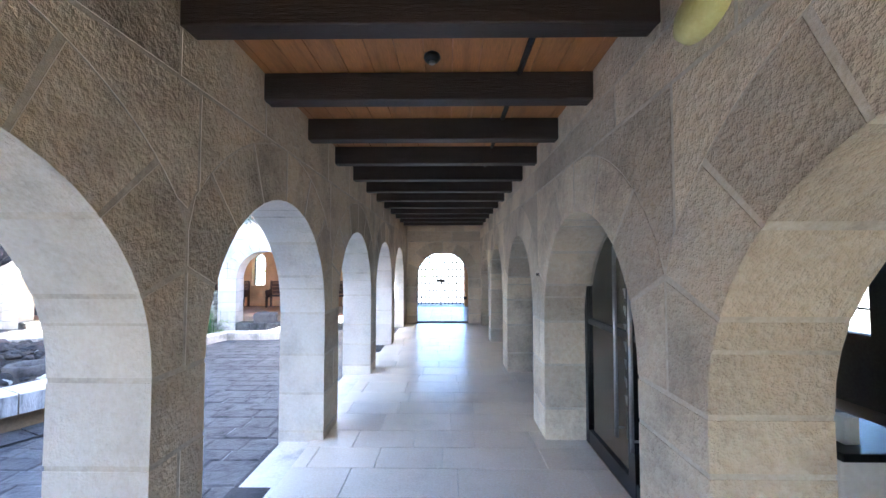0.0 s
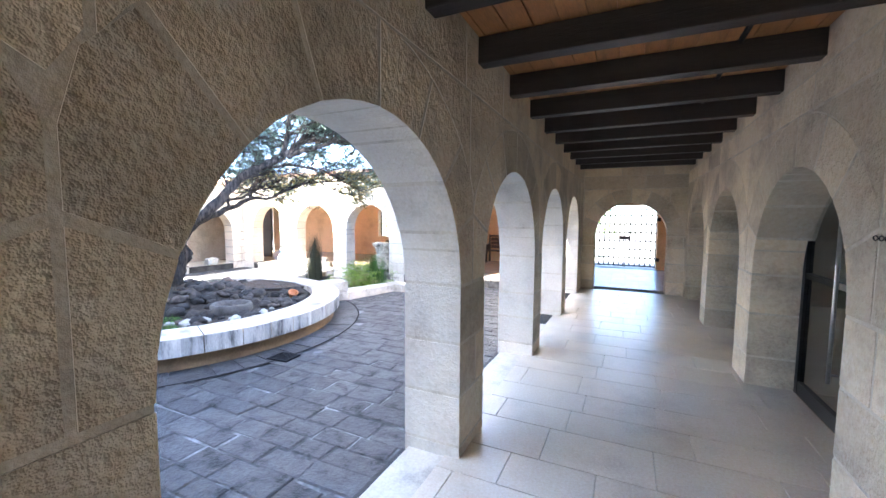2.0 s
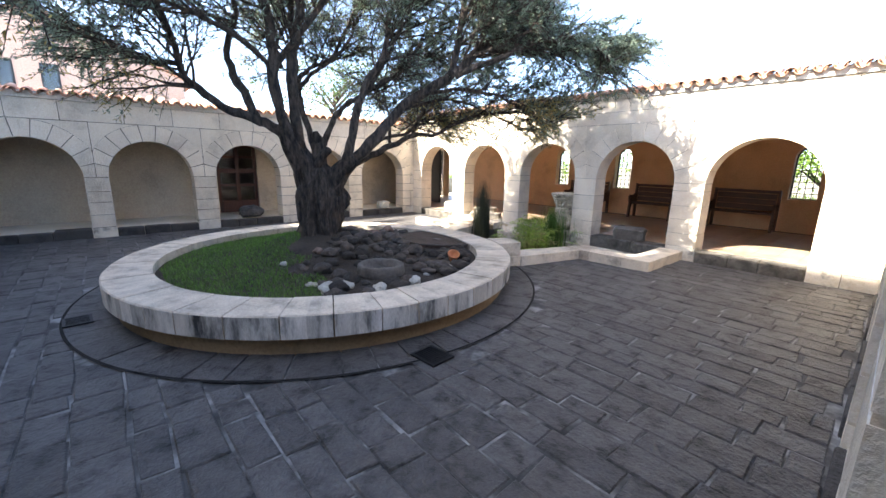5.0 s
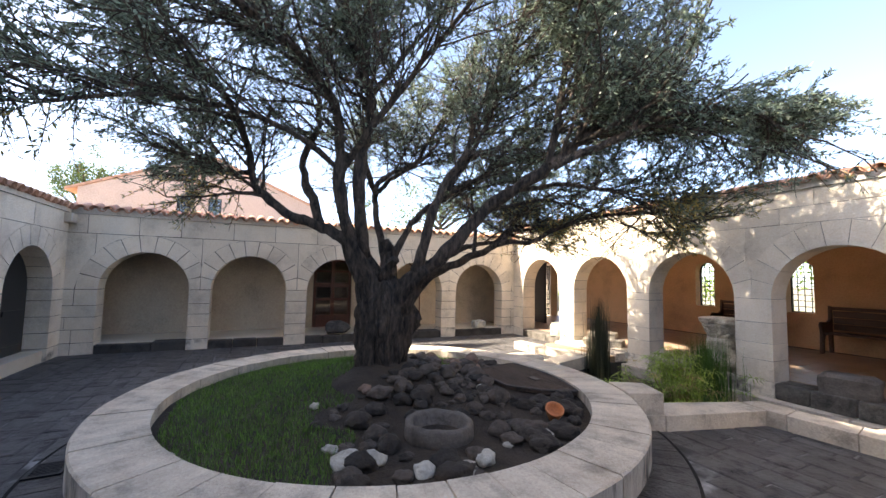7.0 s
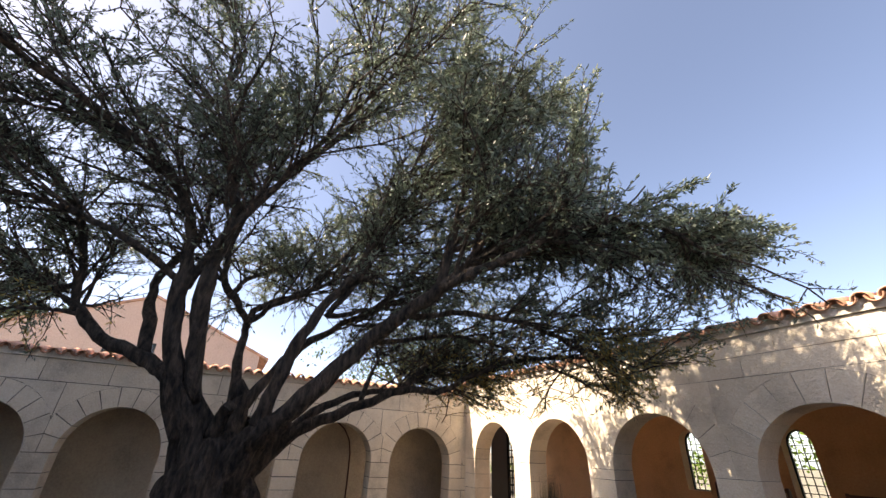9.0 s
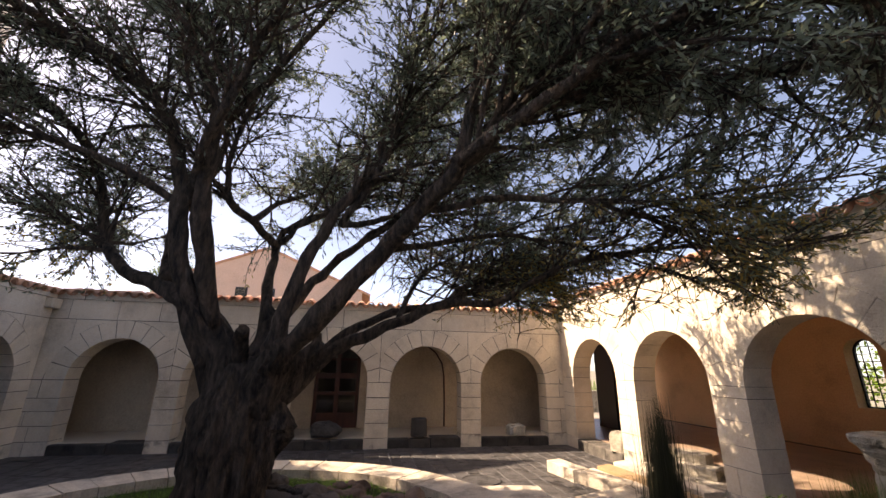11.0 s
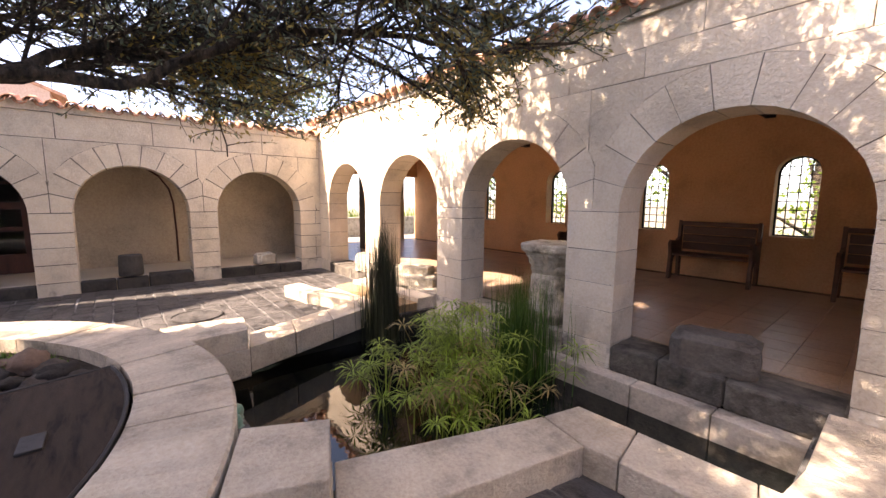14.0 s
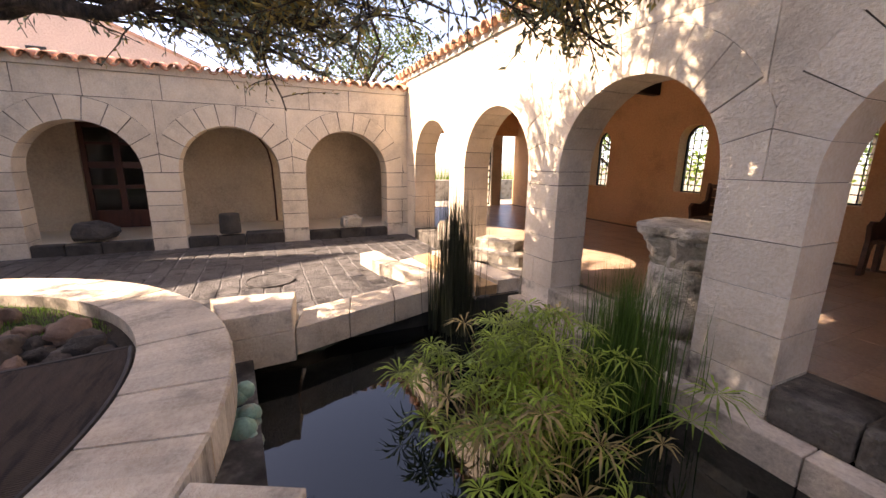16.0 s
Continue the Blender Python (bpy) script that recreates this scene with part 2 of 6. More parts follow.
# ---- mesh helpers ----
class Shape:
    """A list of corners and faces that becomes one mesh."""

    def __init__(self):
        self.v, self.f, self.mi = [], [], []

    def poly(self, pts, mi=0):
        k = len(self.v)
        self.v += [tuple(p) for p in pts]
        self.f.append(tuple(range(k, k + len(pts))))
        self.mi.append(mi)

    def solid(self, ring, depth, mi=0, side=None):
        """A closed outline swept along a vector."""
        d, k, c = Vector(depth), len(self.v), len(ring)
        self.v += [tuple(p) for p in ring] + [tuple(Vector(p) + d) for p in ring]
        self.f += [tuple(range(k + c - 1, k - 1, -1)), tuple(range(k + c, k + 2 * c))]
        self.mi += [mi, mi]
        for i in range(c):
            j = (i + 1) % c
            self.f.append((k + i, k + j, k + c + j, k + c + i))
            self.mi.append(mi if side is None else side)

    def box(self, a, b, mi=0):
        (x0, y0, z0), (x1, y1, z1) = a, b
        self.solid([(x0, y0, z0), (x1, y0, z0), (x1, y1, z0), (x0, y1, z0)], (0, 0, z1 - z0), mi)

    def tube(self, pts, radii, sides=8, mi=0, rough=0.0, caps=True):
        """Rings along a line of points, with a radius at each."""
        k0, up = len(self.v), Vector((0.31, 0.17, 0.93))
        for i, p in enumerate(pts):
            d = Vector(pts[min(i + 1, len(pts) - 1)]) - Vector(pts[max(i - 1, 0)])
            d.normalize()
            a = d.cross(up)
            if a.length < 0.1:
                a = d.cross(Vector((1, 0, 0)))
            a.normalize()
            b = d.cross(a)
            for s in range(sides):
                w = 2 * math.pi * s / sides
                r = radii[i] * (1 + (rough * noise.noise(Vector((p[0] * 3 + 7 * math.cos(w), p[1] * 3 + 7 * math.sin(w), p[2] * 1.2))) if rough else 0))
                self.v.append(tuple(Vector(p) + a * (r * math.cos(w)) + b * (r * math.sin(w))))
        for i in range(len(pts) - 1):
            for s in range(sides):
                q, u = k0 + i * sides, (s + 1) % sides
                self.f.append((q + s, q + u, q + sides + u, q + sides + s))
                self.mi.append(mi)
        if caps:
            e = k0 + (len(pts) - 1) * sides
            self.f += [tuple(range(k0 + sides - 1, k0 - 1, -1)), tuple(range(e, e + sides))]
            self.mi += [mi, mi]

    def lathe(self, profile, centre, sides=24, mi=0):
        k0 = len(self.v)
        for r, z in profile:
            for s in range(sides):
                w = 2 * math.pi * s / sides
                self.v.append((centre[0] + r * math.cos(w), centre[1] + r * math.sin(w), centre[2] + z))
        for i in range(len(profile) - 1):
            for s in range(sides):
                q, u = k0 + i * sides, (s + 1) % sides
                self.f.append((q + s, q + u, q + sides + u, q + sides + s))
                self.mi.append(mi)

    def mesh(self, name, mats, smooth=False):
        me = bpy.data.meshes.new(name)
        me.from_pydata(self.v, [], self.f)
        for m in (mats if isinstance(mats, (list, tuple)) else [mats]):
            me.materials.append(m)
        if any(self.mi):
            me.polygons.foreach_set("material_index", self.mi)
        if smooth:
            me.polygons.foreach_set("use_smooth", [True] * len(me.polygons))
        bm = bmesh.new()
        bm.from_mesh(me)
        bmesh.ops.recalc_face_normals(bm, faces=bm.faces)
        bm.to_mesh(me)
        bm.free()
        me.update()
        return me


def put(name, shape, mats, parent=None, label="", smooth=False, bevel=0.0):
    """Links a shape as one object, as a thing or as a part of another."""
    ob = new(name, shape.mesh(name, mats, smooth) if isinstance(shape, Shape) else shape)
    if parent is not None:
        ob.parent = parent
    if label:
        ob["label"] = label
    if bevel:
        mod = ob.modifiers.new("edge", "BEVEL")
        mod.width, mod.segments, mod.limit_method = bevel, 2, "ANGLE"
    return ob


def thing(name, label, category, group="", kind="", at=(0, 0, 0)):
    ob = new(name)
    ob.location = at
    ob.empty_display_size = 0.1
    return tagged(ob, label, category, group, kind)


def structure(name, shape, mats, label, category="wall", smooth=False):
    return tagged(put(name, shape, mats, smooth=smooth), label, category, "", "structure")


def rock_shape(rx, ry, rz, seed, rough=0.35, detail=2):
    """A weathered stone, its base at z = 0, round its own middle."""
    bm = bmesh.new()
    bmesh.ops.create_icosphere(bm, subdivisions=detail, radius=1.0)
    off = Vector((seed * 3.7, seed * 1.9, seed * 5.3))
    for v in bm.verts:
        k = 1 + rough * noise.noise(v.co * 1.3 + off) + rough * 0.4 * noise.noise(v.co * 3.1 + off)
        v.co = Vector((v.co.x * rx * k, v.co.y * ry * k, max(v.co.z, -0.55) * rz * k))
    low = min(v.co.z for v in bm.verts)
    for v in bm.verts:
        v.co.z -= low
    me = bpy.data.meshes.new("rock")
    bm.to_mesh(me)
    bm.free()
    return me

# ---- the plan ----
FLOOR = 0.18                                   # floor of the wings above the courtyard
EX0, EX1 = -0.47, -0.05                        # arcade between court and east walk
RX0, RX1 = 2.02, 2.46                          # far wall of the east walk
WX0, WX1 = -11.97, -11.55                      # west arcade
NY0, NY1 = 11.24, 11.66                        # north arcade
SY0, SY1 = 0.33, 0.75                          # south arcade
NB = 15.9                                      # inner face of the north wing's back wall
RING = Vector((-5.97, 5.59, 0.0))
R_OUT, R_IN = 2.67, 2.19


def arcade(name, label, origin, along, across, thick, u0, u1, base, top, arches, stone, joint, courses, ring_depth=0.34, ends=True):
    """A wall with round arches: a core with the joints' colour, and on it every block, wedge and spandrel as a stone of its own.
    arches: (middle, half width, springing height)."""
    o, a, c = Vector(origin), Vector(along), Vector(across)
    hewn = stone is HEWN
    inset = 0.003 if hewn else 0.011

    def at(u, z, d=0.0):
        return o + a * u + Vector((0, 0, z)) + c * d
    # core
    core = Shape()
    cuts = []
    for mid, half, spring in arches:
        half += inset
        cuts.append((mid - half, mid + half, mid, half, spring))
    edge = u0
    d0, d1 = inset, thick - inset

    def column(ua, ub, za, zb):
        core.solid([at(ua, za, d0), at(ub, zb, d0), at(ub, top - 0.002, d0), at(ua, top - 0.002, d0)], c * (d1 - d0))
    for ua, ub, mid, half, spring in cuts:
        column(edge, ua, base, base)
        steps = 18
        for i in range(steps):
            wa, wb = math.pi * (1 - i / steps), math.pi * (1 - (i + 1) / steps)
            column(mid + half * math.cos(wa), mid + half * math.cos(wb), spring + half * math.sin(wa), spring + half * math.sin(wb))
        edge = ub
    column(edge, u1, base, base)
    wall = structure(name, core, joint, label)
    gap = 0.011 if hewn else 0.0034 if name == "wall_north" else 0.0064
    worn = random.Random(len(label))

    def stone_piece(kind, ring, foot=False):
        s = Shape()
        if not hewn:
            ring = [(u + worn.uniform(-0.0022, 0.0022), z + worn.uniform(-0.0022, 0.0022)) for u, z in ring]
        s.solid([at(u, z) for u, z in ring], c * thick, 0, 1 if hewn and name == "wall_east" else 0)
        put(kind, s, [stone, DRESSED_LIT] if hewn else STAINED_FOOT if foot else stone, wall)
    # piers
    bounds = [u0] + [x for cut in cuts for x in (cut[0] + inset, cut[1] - inset)] + [u1]
    rnd = random.Random(len(name) * 31 + int(10 * abs(u0)))
    mids = [cut[2] for cut in cuts]
    for p in range(0, len(bounds), 2):
        ua, ub = bounds[p], bounds[p + 1]
        spring = max(cut[4] for cut in cuts) if cuts else top
        left = mids[p // 2 - 1] if p else None
        right = mids[p // 2] if p // 2 < len(mids) else None
        z, n = base, 0
        while z < spring - 0.01:
            h = min(courses * rnd.uniform(0.85, 1.2), spring - z)
            if spring - z - h < 0.12:
                h = spring - z
            if ub - ua > 0.7 or rnd.random() < 0.22:
                cut_at = ua + (ub - ua) * rnd.choice((0.38, 0.5, 0.62))
                spans = [(ua, cut_at), (cut_at, ub)]
            else:
                spans = [(ua, ub)]
            for sa, sb in spans:
                ga, gb = (0 if sa == ua else gap), (0 if sb == ub else gap)
                stone_piece("stone_block", [(sa + ga, z + gap), (sb - gb, z + gap), (sb - gb, z + h - gap), (sa + ga, z + h - gap)], z < 0.15)
            z += h
    # wedges round the arches
    crown = 0.0
    for i, (ua, ub, mid, half, spring) in enumerate(cuts):
        half -= inset
        lim_l = (mid - mids[i - 1]) / 2 if i else mid - u0
        lim_r = (mids[i + 1] - mid) / 2 if i + 1 < len(mids) else u1 - mid
        outer = half + ring_depth
        crown = max(crown, spring + outer)
        count = 8 if hewn else 11
        for k in range(count):
            wa, wb = math.pi * k / count, math.pi * (k + 1) / count
            ga, gb = wa + gap / half, wb - gap / half
            angles = [ga + (gb - ga) * j / 3 for j in range(4)]
            far = []
            for w in angles:
                cw = math.cos(w)
                lim = (lim_r if cw > 0 else lim_l) - gap
                far.append(min(outer, lim / max(abs(cw), 1e-4)))
            ring = [(mid + half * math.cos(w), spring + half * math.sin(w)) for w in angles]
            ring += [(mid + r * math.cos(w), spring + r * math.sin(w)) for w, r in reversed(list(zip(angles, far)))]
            stone_piece("arch_stone", ring)
    # spandrels and the courses above
    line = min(crown, top - 0.05)
    marks = [u0] + mids + [u1]
    for i in range(len(marks) - 1):
        ul, ur = marks[i], marks[i + 1]
        lower = []
        steps = 30
        for k in range(steps + 1):
            u = ul + (ur - ul) * k / steps
            z = None
            for (ua, ub, mid, half, spring) in cuts:
                r = half - inset + ring_depth
                if abs(u - mid) < r:
                    zz = spring + math.sqrt(r * r - (u - mid) ** 2)
                    z = zz if z is None else max(z, zz)
            if z is None:
                z = cuts[0][4]
            lower.append((min(max(u, ul + gap), ur - gap), min(z + gap, line - 0.006)))
        cut = max(2, min(steps - 2, steps // 2 + rnd.choice((-1, 0, 1))))
        for part_line in (lower[:cut + 1], lower[cut:]):
            ring = [(part_line[0][0] + gap, part_line[0][1])] + part_line[1:-1] + [(part_line[-1][0] - gap, part_line[-1][1])]
            ring += [(part_line[-1][0] - gap, line - gap), (part_line[0][0] + gap, line - gap)]
            stone_piece("spandrel_stone", ring)
    u = u0
    rows = [(line, top)] if top - line < 0.42 else [(line, (line + top) / 2), ((line + top) / 2, top)]
    for r0, r1 in rows:
        u = u0
        while u < u1 - 0.02:
            w = rnd.uniform(0.7, 1.35)
            if u1 - u - w < 0.4:
                w = u1 - u
            stone_piece("course_stone", [(u + gap, r0 + gap), (u + w - gap, r0 + gap), (u + w - gap, r1 - 0.004), (u + gap, r1 - 0.004)])
            u += w
    return wall


# walls round the court
N_MID = [-10.30, -8.24, -6.17, -4.10, -2.03]
arcade("wall_north", "pale limestone arcade of round arches, sunlit", (0, NY0, 0), (1, 0, 0), (0, 1, 0), NY1 - NY0, WX1 + 0.003, EX0 - 0.003, -0.35, 3.03,
       [(m, 0.78, 1.42) for m in N_MID], LIMESTONE, DARK_JOINT, 0.27)
W_MID = [2.04, 3.99, 6.01, 8.04, 10.03]
arcade("wall_west", "pale limestone arcade of round arches with radiating joints", (WX1, 0, 0), (0, 1, 0), (-1, 0, 0), WX1 - WX0, 0.33, 11.66, -0.05, 2.76,
       [(m, 0.775, 1.265) for m in W_MID], LIMESTONE, DARK_JOINT, 0.25)
S_MID = [-10.33, -8.29, -6.25, -4.21, -2.17]
arcade("wall_south", "pale limestone arcade of round arches", (0, SY1, 0), (1, 0, 0), (0, -1, 0), SY1 - SY0, WX1 + 0.003, EX0 - 0.003, -0.05, 2.76,
       [(m, 0.77, 1.27) for m in S_MID], LIMESTONE, DARK_JOINT, 0.26)
E_MID = [-1.305, 0.875, 3.00, 5.25, 7.43, 9.60]
arcade("wall_east", "rough-hewn limestone arcade between the covered walk and the court", (EX1, 0, 0), (0, 1, 0), (-1, 0, 0), EX1 - EX0, -2.6, 11.66, -0.05, 3.03,
       [(m, 0.91 if abs(m - 3.0) < 0.1 else 0.875, 1.355) for m in E_MID], HEWN, MORTAR, 0.33, 0.36)
R_MID = [-1.63, 0.70, 3.035, 5.365, 7.70, 9.95]
arcade("wall_walk_far", "rough-hewn limestone wall with round arches along the covered walk", (RX0, 0, 0), (0, 1, 0), (1, 0, 0), RX1 - RX0, -2.6, 11.24, 0.05, 3.03,
       [(m, 0.915, 1.275) for m in R_MID], HEWN, MORTAR, 0.36, 0.36)
arcade("wall_walk_end", "stone end wall of the covered walk with one arch", (0, NY0, 0), (1, 0, 0), (0, 1, 0), NY1 - NY0, EX1 + 0.003, RX1, 0.05, 3.03,
       [(0.955, 0.735, 1.435)], HEWN, MORTAR, 0.35, 0.3)


def slab(name, a, b, mats, label, category):
    s = Shape()
    s.box(a, b)
    return structure(name, s, mats, label, category)


# ground under everything, as one sheet with the pool's hole
POOL_LOW = [(-7.47, 8.28), (-5.04, 8.42), (-4.52, 10.0), (-3.46, 10.06)]      # the pool's south side
POOL_TOP = 11.236
LEDGE = 11.08


def sheet_with_pool(xa, ya, xb, yb, z):
    s = Shape()
    xs = [p[0] for p in POOL_LOW]
    s.poly([(xa, ya, z), (xs[0], ya, z), (xs[0], yb, z), (xa, yb, z)])
    s.poly([(xs[-1], ya, z), (xb, ya, z), (xb, yb, z), (xs[-1], yb, z)])
    for p, q in zip(POOL_LOW, POOL_LOW[1:]):
        s.poly([(p[0], ya, z), (q[0], ya, z), (q[0], q[1], z), (p[0], p[1], z)])
        s.poly([(p[0], POOL_TOP, z), (q[0], POOL_TOP, z), (q[0], yb, z), (p[0], yb, z)])
    return s


structure("ground", sheet_with_pool(-400, -400, 400, 400, -0.03), ASPHALT, "pale dusty ground round the buildings", "ground")
rim = POOL_LOW + [(POOL_LOW[-1][0], POOL_TOP), (POOL_LOW[0][0], POOL_TOP)]
s = Shape()
for p, q in zip(rim, rim[1:] + rim[:1]):
    lip = -0.09 if p[1] > 11.1 and q[1] > 11.1 else -0.02
    s.poly([(p[0], p[1], -0.7), (q[0], q[1], -0.7), (q[0], q[1], lip), (p[0], p[1], lip)])
s.poly([(p[0], p[1], -0.7) for p in rim])
structure("pool_basin", s, POOL_WALL, "dark wet lining of the pool", "pool")
s = Shape()
s.poly([(p[0], p[1], -0.25) for p in rim])
structure("water", s, WATER, "still dark pond water that mirrors the sky", "water")

# courtyard bed: the joints' colour, pavers stand on it
s = sheet_with_pool(WX1, SY1, EX0, NY0, -0.012)
court = structure("courtyard_floor", s, BASALT_JOINT, "courtyard paved with dark basalt slabs", "floor")

# floors of the wings
walk_bed = slab("floor_walk", (EX0 + 0.03, -2.6, -0.03), (RX1 - 0.055, NY0 + 0.048, FLOOR - 0.013), MORTAR, "covered walk paved with polished pale limestone", "floor")
north_bed = slab("floor_north", (-14.6, NY0 + 0.05, -0.03), (RX1 + 1.2, NB + 0.5, FLOOR - 0.012), DARK_JOINT, "brown tiled floor of the north wing", "floor")
slab("floor_west", (-13.6, -1.2, -0.03), (WX0 + 0.3, NY0, FLOOR - 0.003), FLOOR_STONE, "plain stone floor of the west wing", "floor")
slab("floor_south", (WX0 + 0.3, -1.6, -0.03), (EX0, SY1 - 0.06, FLOOR - 0.003), FLOOR_STONE, "plain stone floor of the south wing", "floor")
slab("floor_shop", (RX1 - 0.05, -2.6, -0.03), (6.0, NY0, FLOOR - 0.006), TILE_FLOOR, "dark floor of the room behind the walk", "floor")


def closing(name, a, b, mats, label="plain plastered wall"):
    return slab(name, a, b, mats, label, "wall")


# back walls
closing("wall_west_back_south", (-13.3, -1.2, 0), (-13.05, 5.55, 3.1), BEIGE_PLASTER, "beige plastered back wall of the west wing")
closing("wall_west_back_north", (-13.3, 6.62, 0), (-13.05, 11.9, 3.1), BEIGE_PLASTER, "beige plastered back wall of the west wing")
closing("wall_west_over_door", (-13.3, 5.55, 2.12), (-13.05, 6.62, 3.1), BEIGE_PLASTER, "plaster over the wooden door")
# added walls close off the door's view; their dark colour stands for shade
closing("wall_west_behind", (-14.9, 4.5, 0), (-14.8, 7.8, 3.1), DIM_ROOM_PLASTER, "dark wall of the room behind the door")
closing("wall_west_room_side_a", (-14.8, 4.5, 0), (-13.3, 4.6, 3.1), DIM_ROOM_PLASTER)
closing("wall_west_room_side_b", (-14.8, 7.7, 0), (-13.3, 7.8, 3.1), DIM_ROOM_PLASTER)
closing("wall_west_end", (-13.3, 11.67, 0), (-12.0, 11.9, 3.1), OCHRE_PLASTER, "end wall of the west wing")
closing("wall_south_back", (-13.3, -1.6, 0), (EX0, -1.4, 3.1), BEIGE_PLASTER, "beige plastered back wall of the south wing")
# unseen end wall; its arch is added so that sunlight brightens the walk
arcade("wall_walk_start", "stone wall with an open arch at the start of the walk", (0, -2.61, 0), (1, 0, 0), (0, -1, 0), 0.3, EX0, RX1, 0.05, 3.03, [(0.72, 0.35, 1.5)], HEWN, MORTAR, 0.35, 0.3)
closing("wall_shop_south", (RX1 + 0.003, -2.85, 0), (6.0, -2.6, 3.1), DIM_ROOM_PLASTER, "south wall of the shop")
closing("wall_shop_side", (5.9, -2.6, 0), (6.1, 4.75, 3.1), DIM_ROOM_PLASTER)
closing("wall_shop_side_north", (5.9, 5.3, 0), (6.1, 11.3, 3.1), DIM_ROOM_PLASTER)
closing("wall_shop_side_low", (5.9, 4.75, 0), (6.1, 5.3, 1.0), DIM_ROOM_PLASTER)
closing("wall_shop_side_top", (5.9, 4.75, 2.2), (6.1, 5.3, 3.1), DIM_ROOM_PLASTER)
closing("wall_shop_north", (RX1, 11.25, 0), (6.1, 11.66, 3.1), DIM_ROOM_PLASTER)
closing("ceiling_shop", (RX0 + 0.2, -2.6, 2.75), (6.1, 11.3, 2.85), DIM_ROOM_PLASTER, "dark ceiling of the room")
closing("ceiling_west", (-15, -1.6, 2.83), (WX0 + 0.2, 11.9, 2.9), BEIGE_PLASTER, "plain ceiling of the west wing")
closing("ceiling_south", (WX0 + 0.2, -1.6, 2.8), (EX0, SY1 - 0.1, 2.87), BEIGE_PLASTER, "plain ceiling of the south wing")
closing("ceiling_north", (-14.8, NY0 + 0.2, 3.12), (3.9, NB + 0.4, 3.2), OCHRE_PLASTER, "ochre ceiling of the north wing")
closing("wall_north_end_east", (3.6, NY1, 0), (3.85, NB + 0.3, 3.2), OCHRE_PLASTER)

# tall unseen wall added south of the cloister, stepped to shade half the court
s = Shape()
s.solid([(-12.9, -2.95, 0), (-0.6, -2.95, 0), (-0.6, -2.95, 14.75), (-6.1, -2.95, 14.75), (-6.1, -2.95, 13.4), (-9.6, -2.95, 13.4), (-9.7, -2.95, 9.4), (-10.6, -2.95, 9.4), (-12.9, -2.95, 13.2)], (0, -0.6, 0))
structure("building_south", s, LIMESTONE, "plain tall stone building wall south of the cloister", "building")

# north back wall with windows, and the gate's opening
WIN = [-10.93, -8.71, -6.50, -4.39, -2.05]
s = Shape()
marks = sorted([(w, 0.27, 0.98, 1.98) for w in WIN] + [(0.82, 0.95, FLOOR, 2.25)])
edge = -14.5
for mid, half, low, spring in marks:
    s.box((edge, NB, 0), (mid - half, NB + 0.36, 3.2))
    if low > 0.5:
        s.box((mid - half, NB, 0), (mid + half, NB + 0.36, low))
        steps = 12
        for i in range(steps):
            wa, wb = math.pi * (1 - i / steps), math.pi * (1 - (i + 1) / steps)
            ring = [(mid + half * math.cos(wa), NB, spring + half * math.sin(wa)), (mid + half * math.cos(wb), NB, spring + half * math.sin(wb)),
                    (mid + half * math.cos(wb), NB, 3.2), (mid + half * math.cos(wa), NB, 3.2)]
            s.solid(ring, (0, 0.36, 0))
    else:
        s.box((mid - half, NB, spring), (mid + half, NB + 0.36, 3.2))
    edge = mid + half
s.box((edge, NB, 0), (3.85, NB + 0.36, 3.2))
structure("wall_north_back", s, OCHRE_PLASTER, "ochre plastered wall with small arched windows")

# ---- north wing: windows, gates ----
def window(i, x):
    w = thing("window_%d" % i, "small arched window with an iron grid and clear glass", "window", "windows of the north wing", "structure")
    half, low, spring, y = 0.27, 0.98, 1.98, NB + 0.26
    s = Shape()
    steps = 14
    path = [(x - half, low), (x - half, spring)] + [(x + half * math.cos(math.pi * (1 - k / steps)), spring + half * math.sin(math.pi * (1 - k / steps))) for k in range(1, steps)] + [(x + half, spring), (x + half, low)]
    s.poly([(px, y, pz) for px, pz in path])
    pane = put("pane", s, GLASS, w)
    pane.visible_shadow = False
    frame_shape = Shape()
    inner = [((px - x) * 0.90 + x, (pz - 1.6) * 0.965 + 1.6) for px, pz in path]
    for k in range(len(path)):
        j = (k + 1) % len(path)
        a, b, c, d = path[k], path[j], inner[j], inner[k]
        frame_shape.solid([(a[0], y - 0.035, a[1]), (b[0], y - 0.035, b[1]), (c[0], y - 0.035, c[1]), (d[0], y - 0.035, d[1])], (0, 0.07, 0))
    put("window_frame", frame_shape, IRON, w)
    for k in range(1, 4):
        bar = Shape()
        bx = x - half + 2 * half * k / 4
        bar.box((bx - 0.008, y - 0.03, low), (bx + 0.008, y - 0.015, spring + math.sqrt(max(0, half ** 2 - (bx - x) ** 2))))
        put("grid_bar", bar, IRON, w)
    for k in range(1, 9):
        z = low + 0.14 * k
        reach = half if z < spring else math.sqrt(max(0.002, half ** 2 - (z - spring) ** 2))
        bar = Shape()
        bar.box((x - reach, y - 0.012, z - 0.008), (x + reach, y - 0.002, z + 0.008))
        put("grid_bar", bar, IRON, w)
    sill = Shape()
    sill.box((x - half - 0.03, NB - 0.03, low - 0.05), (x + half + 0.03, NB + 0.25, low - 0.004))
    put("window_sill", sill, OCHRE_PLASTER, w)


for i, x in enumerate(WIN):
    window(i + 1, x)


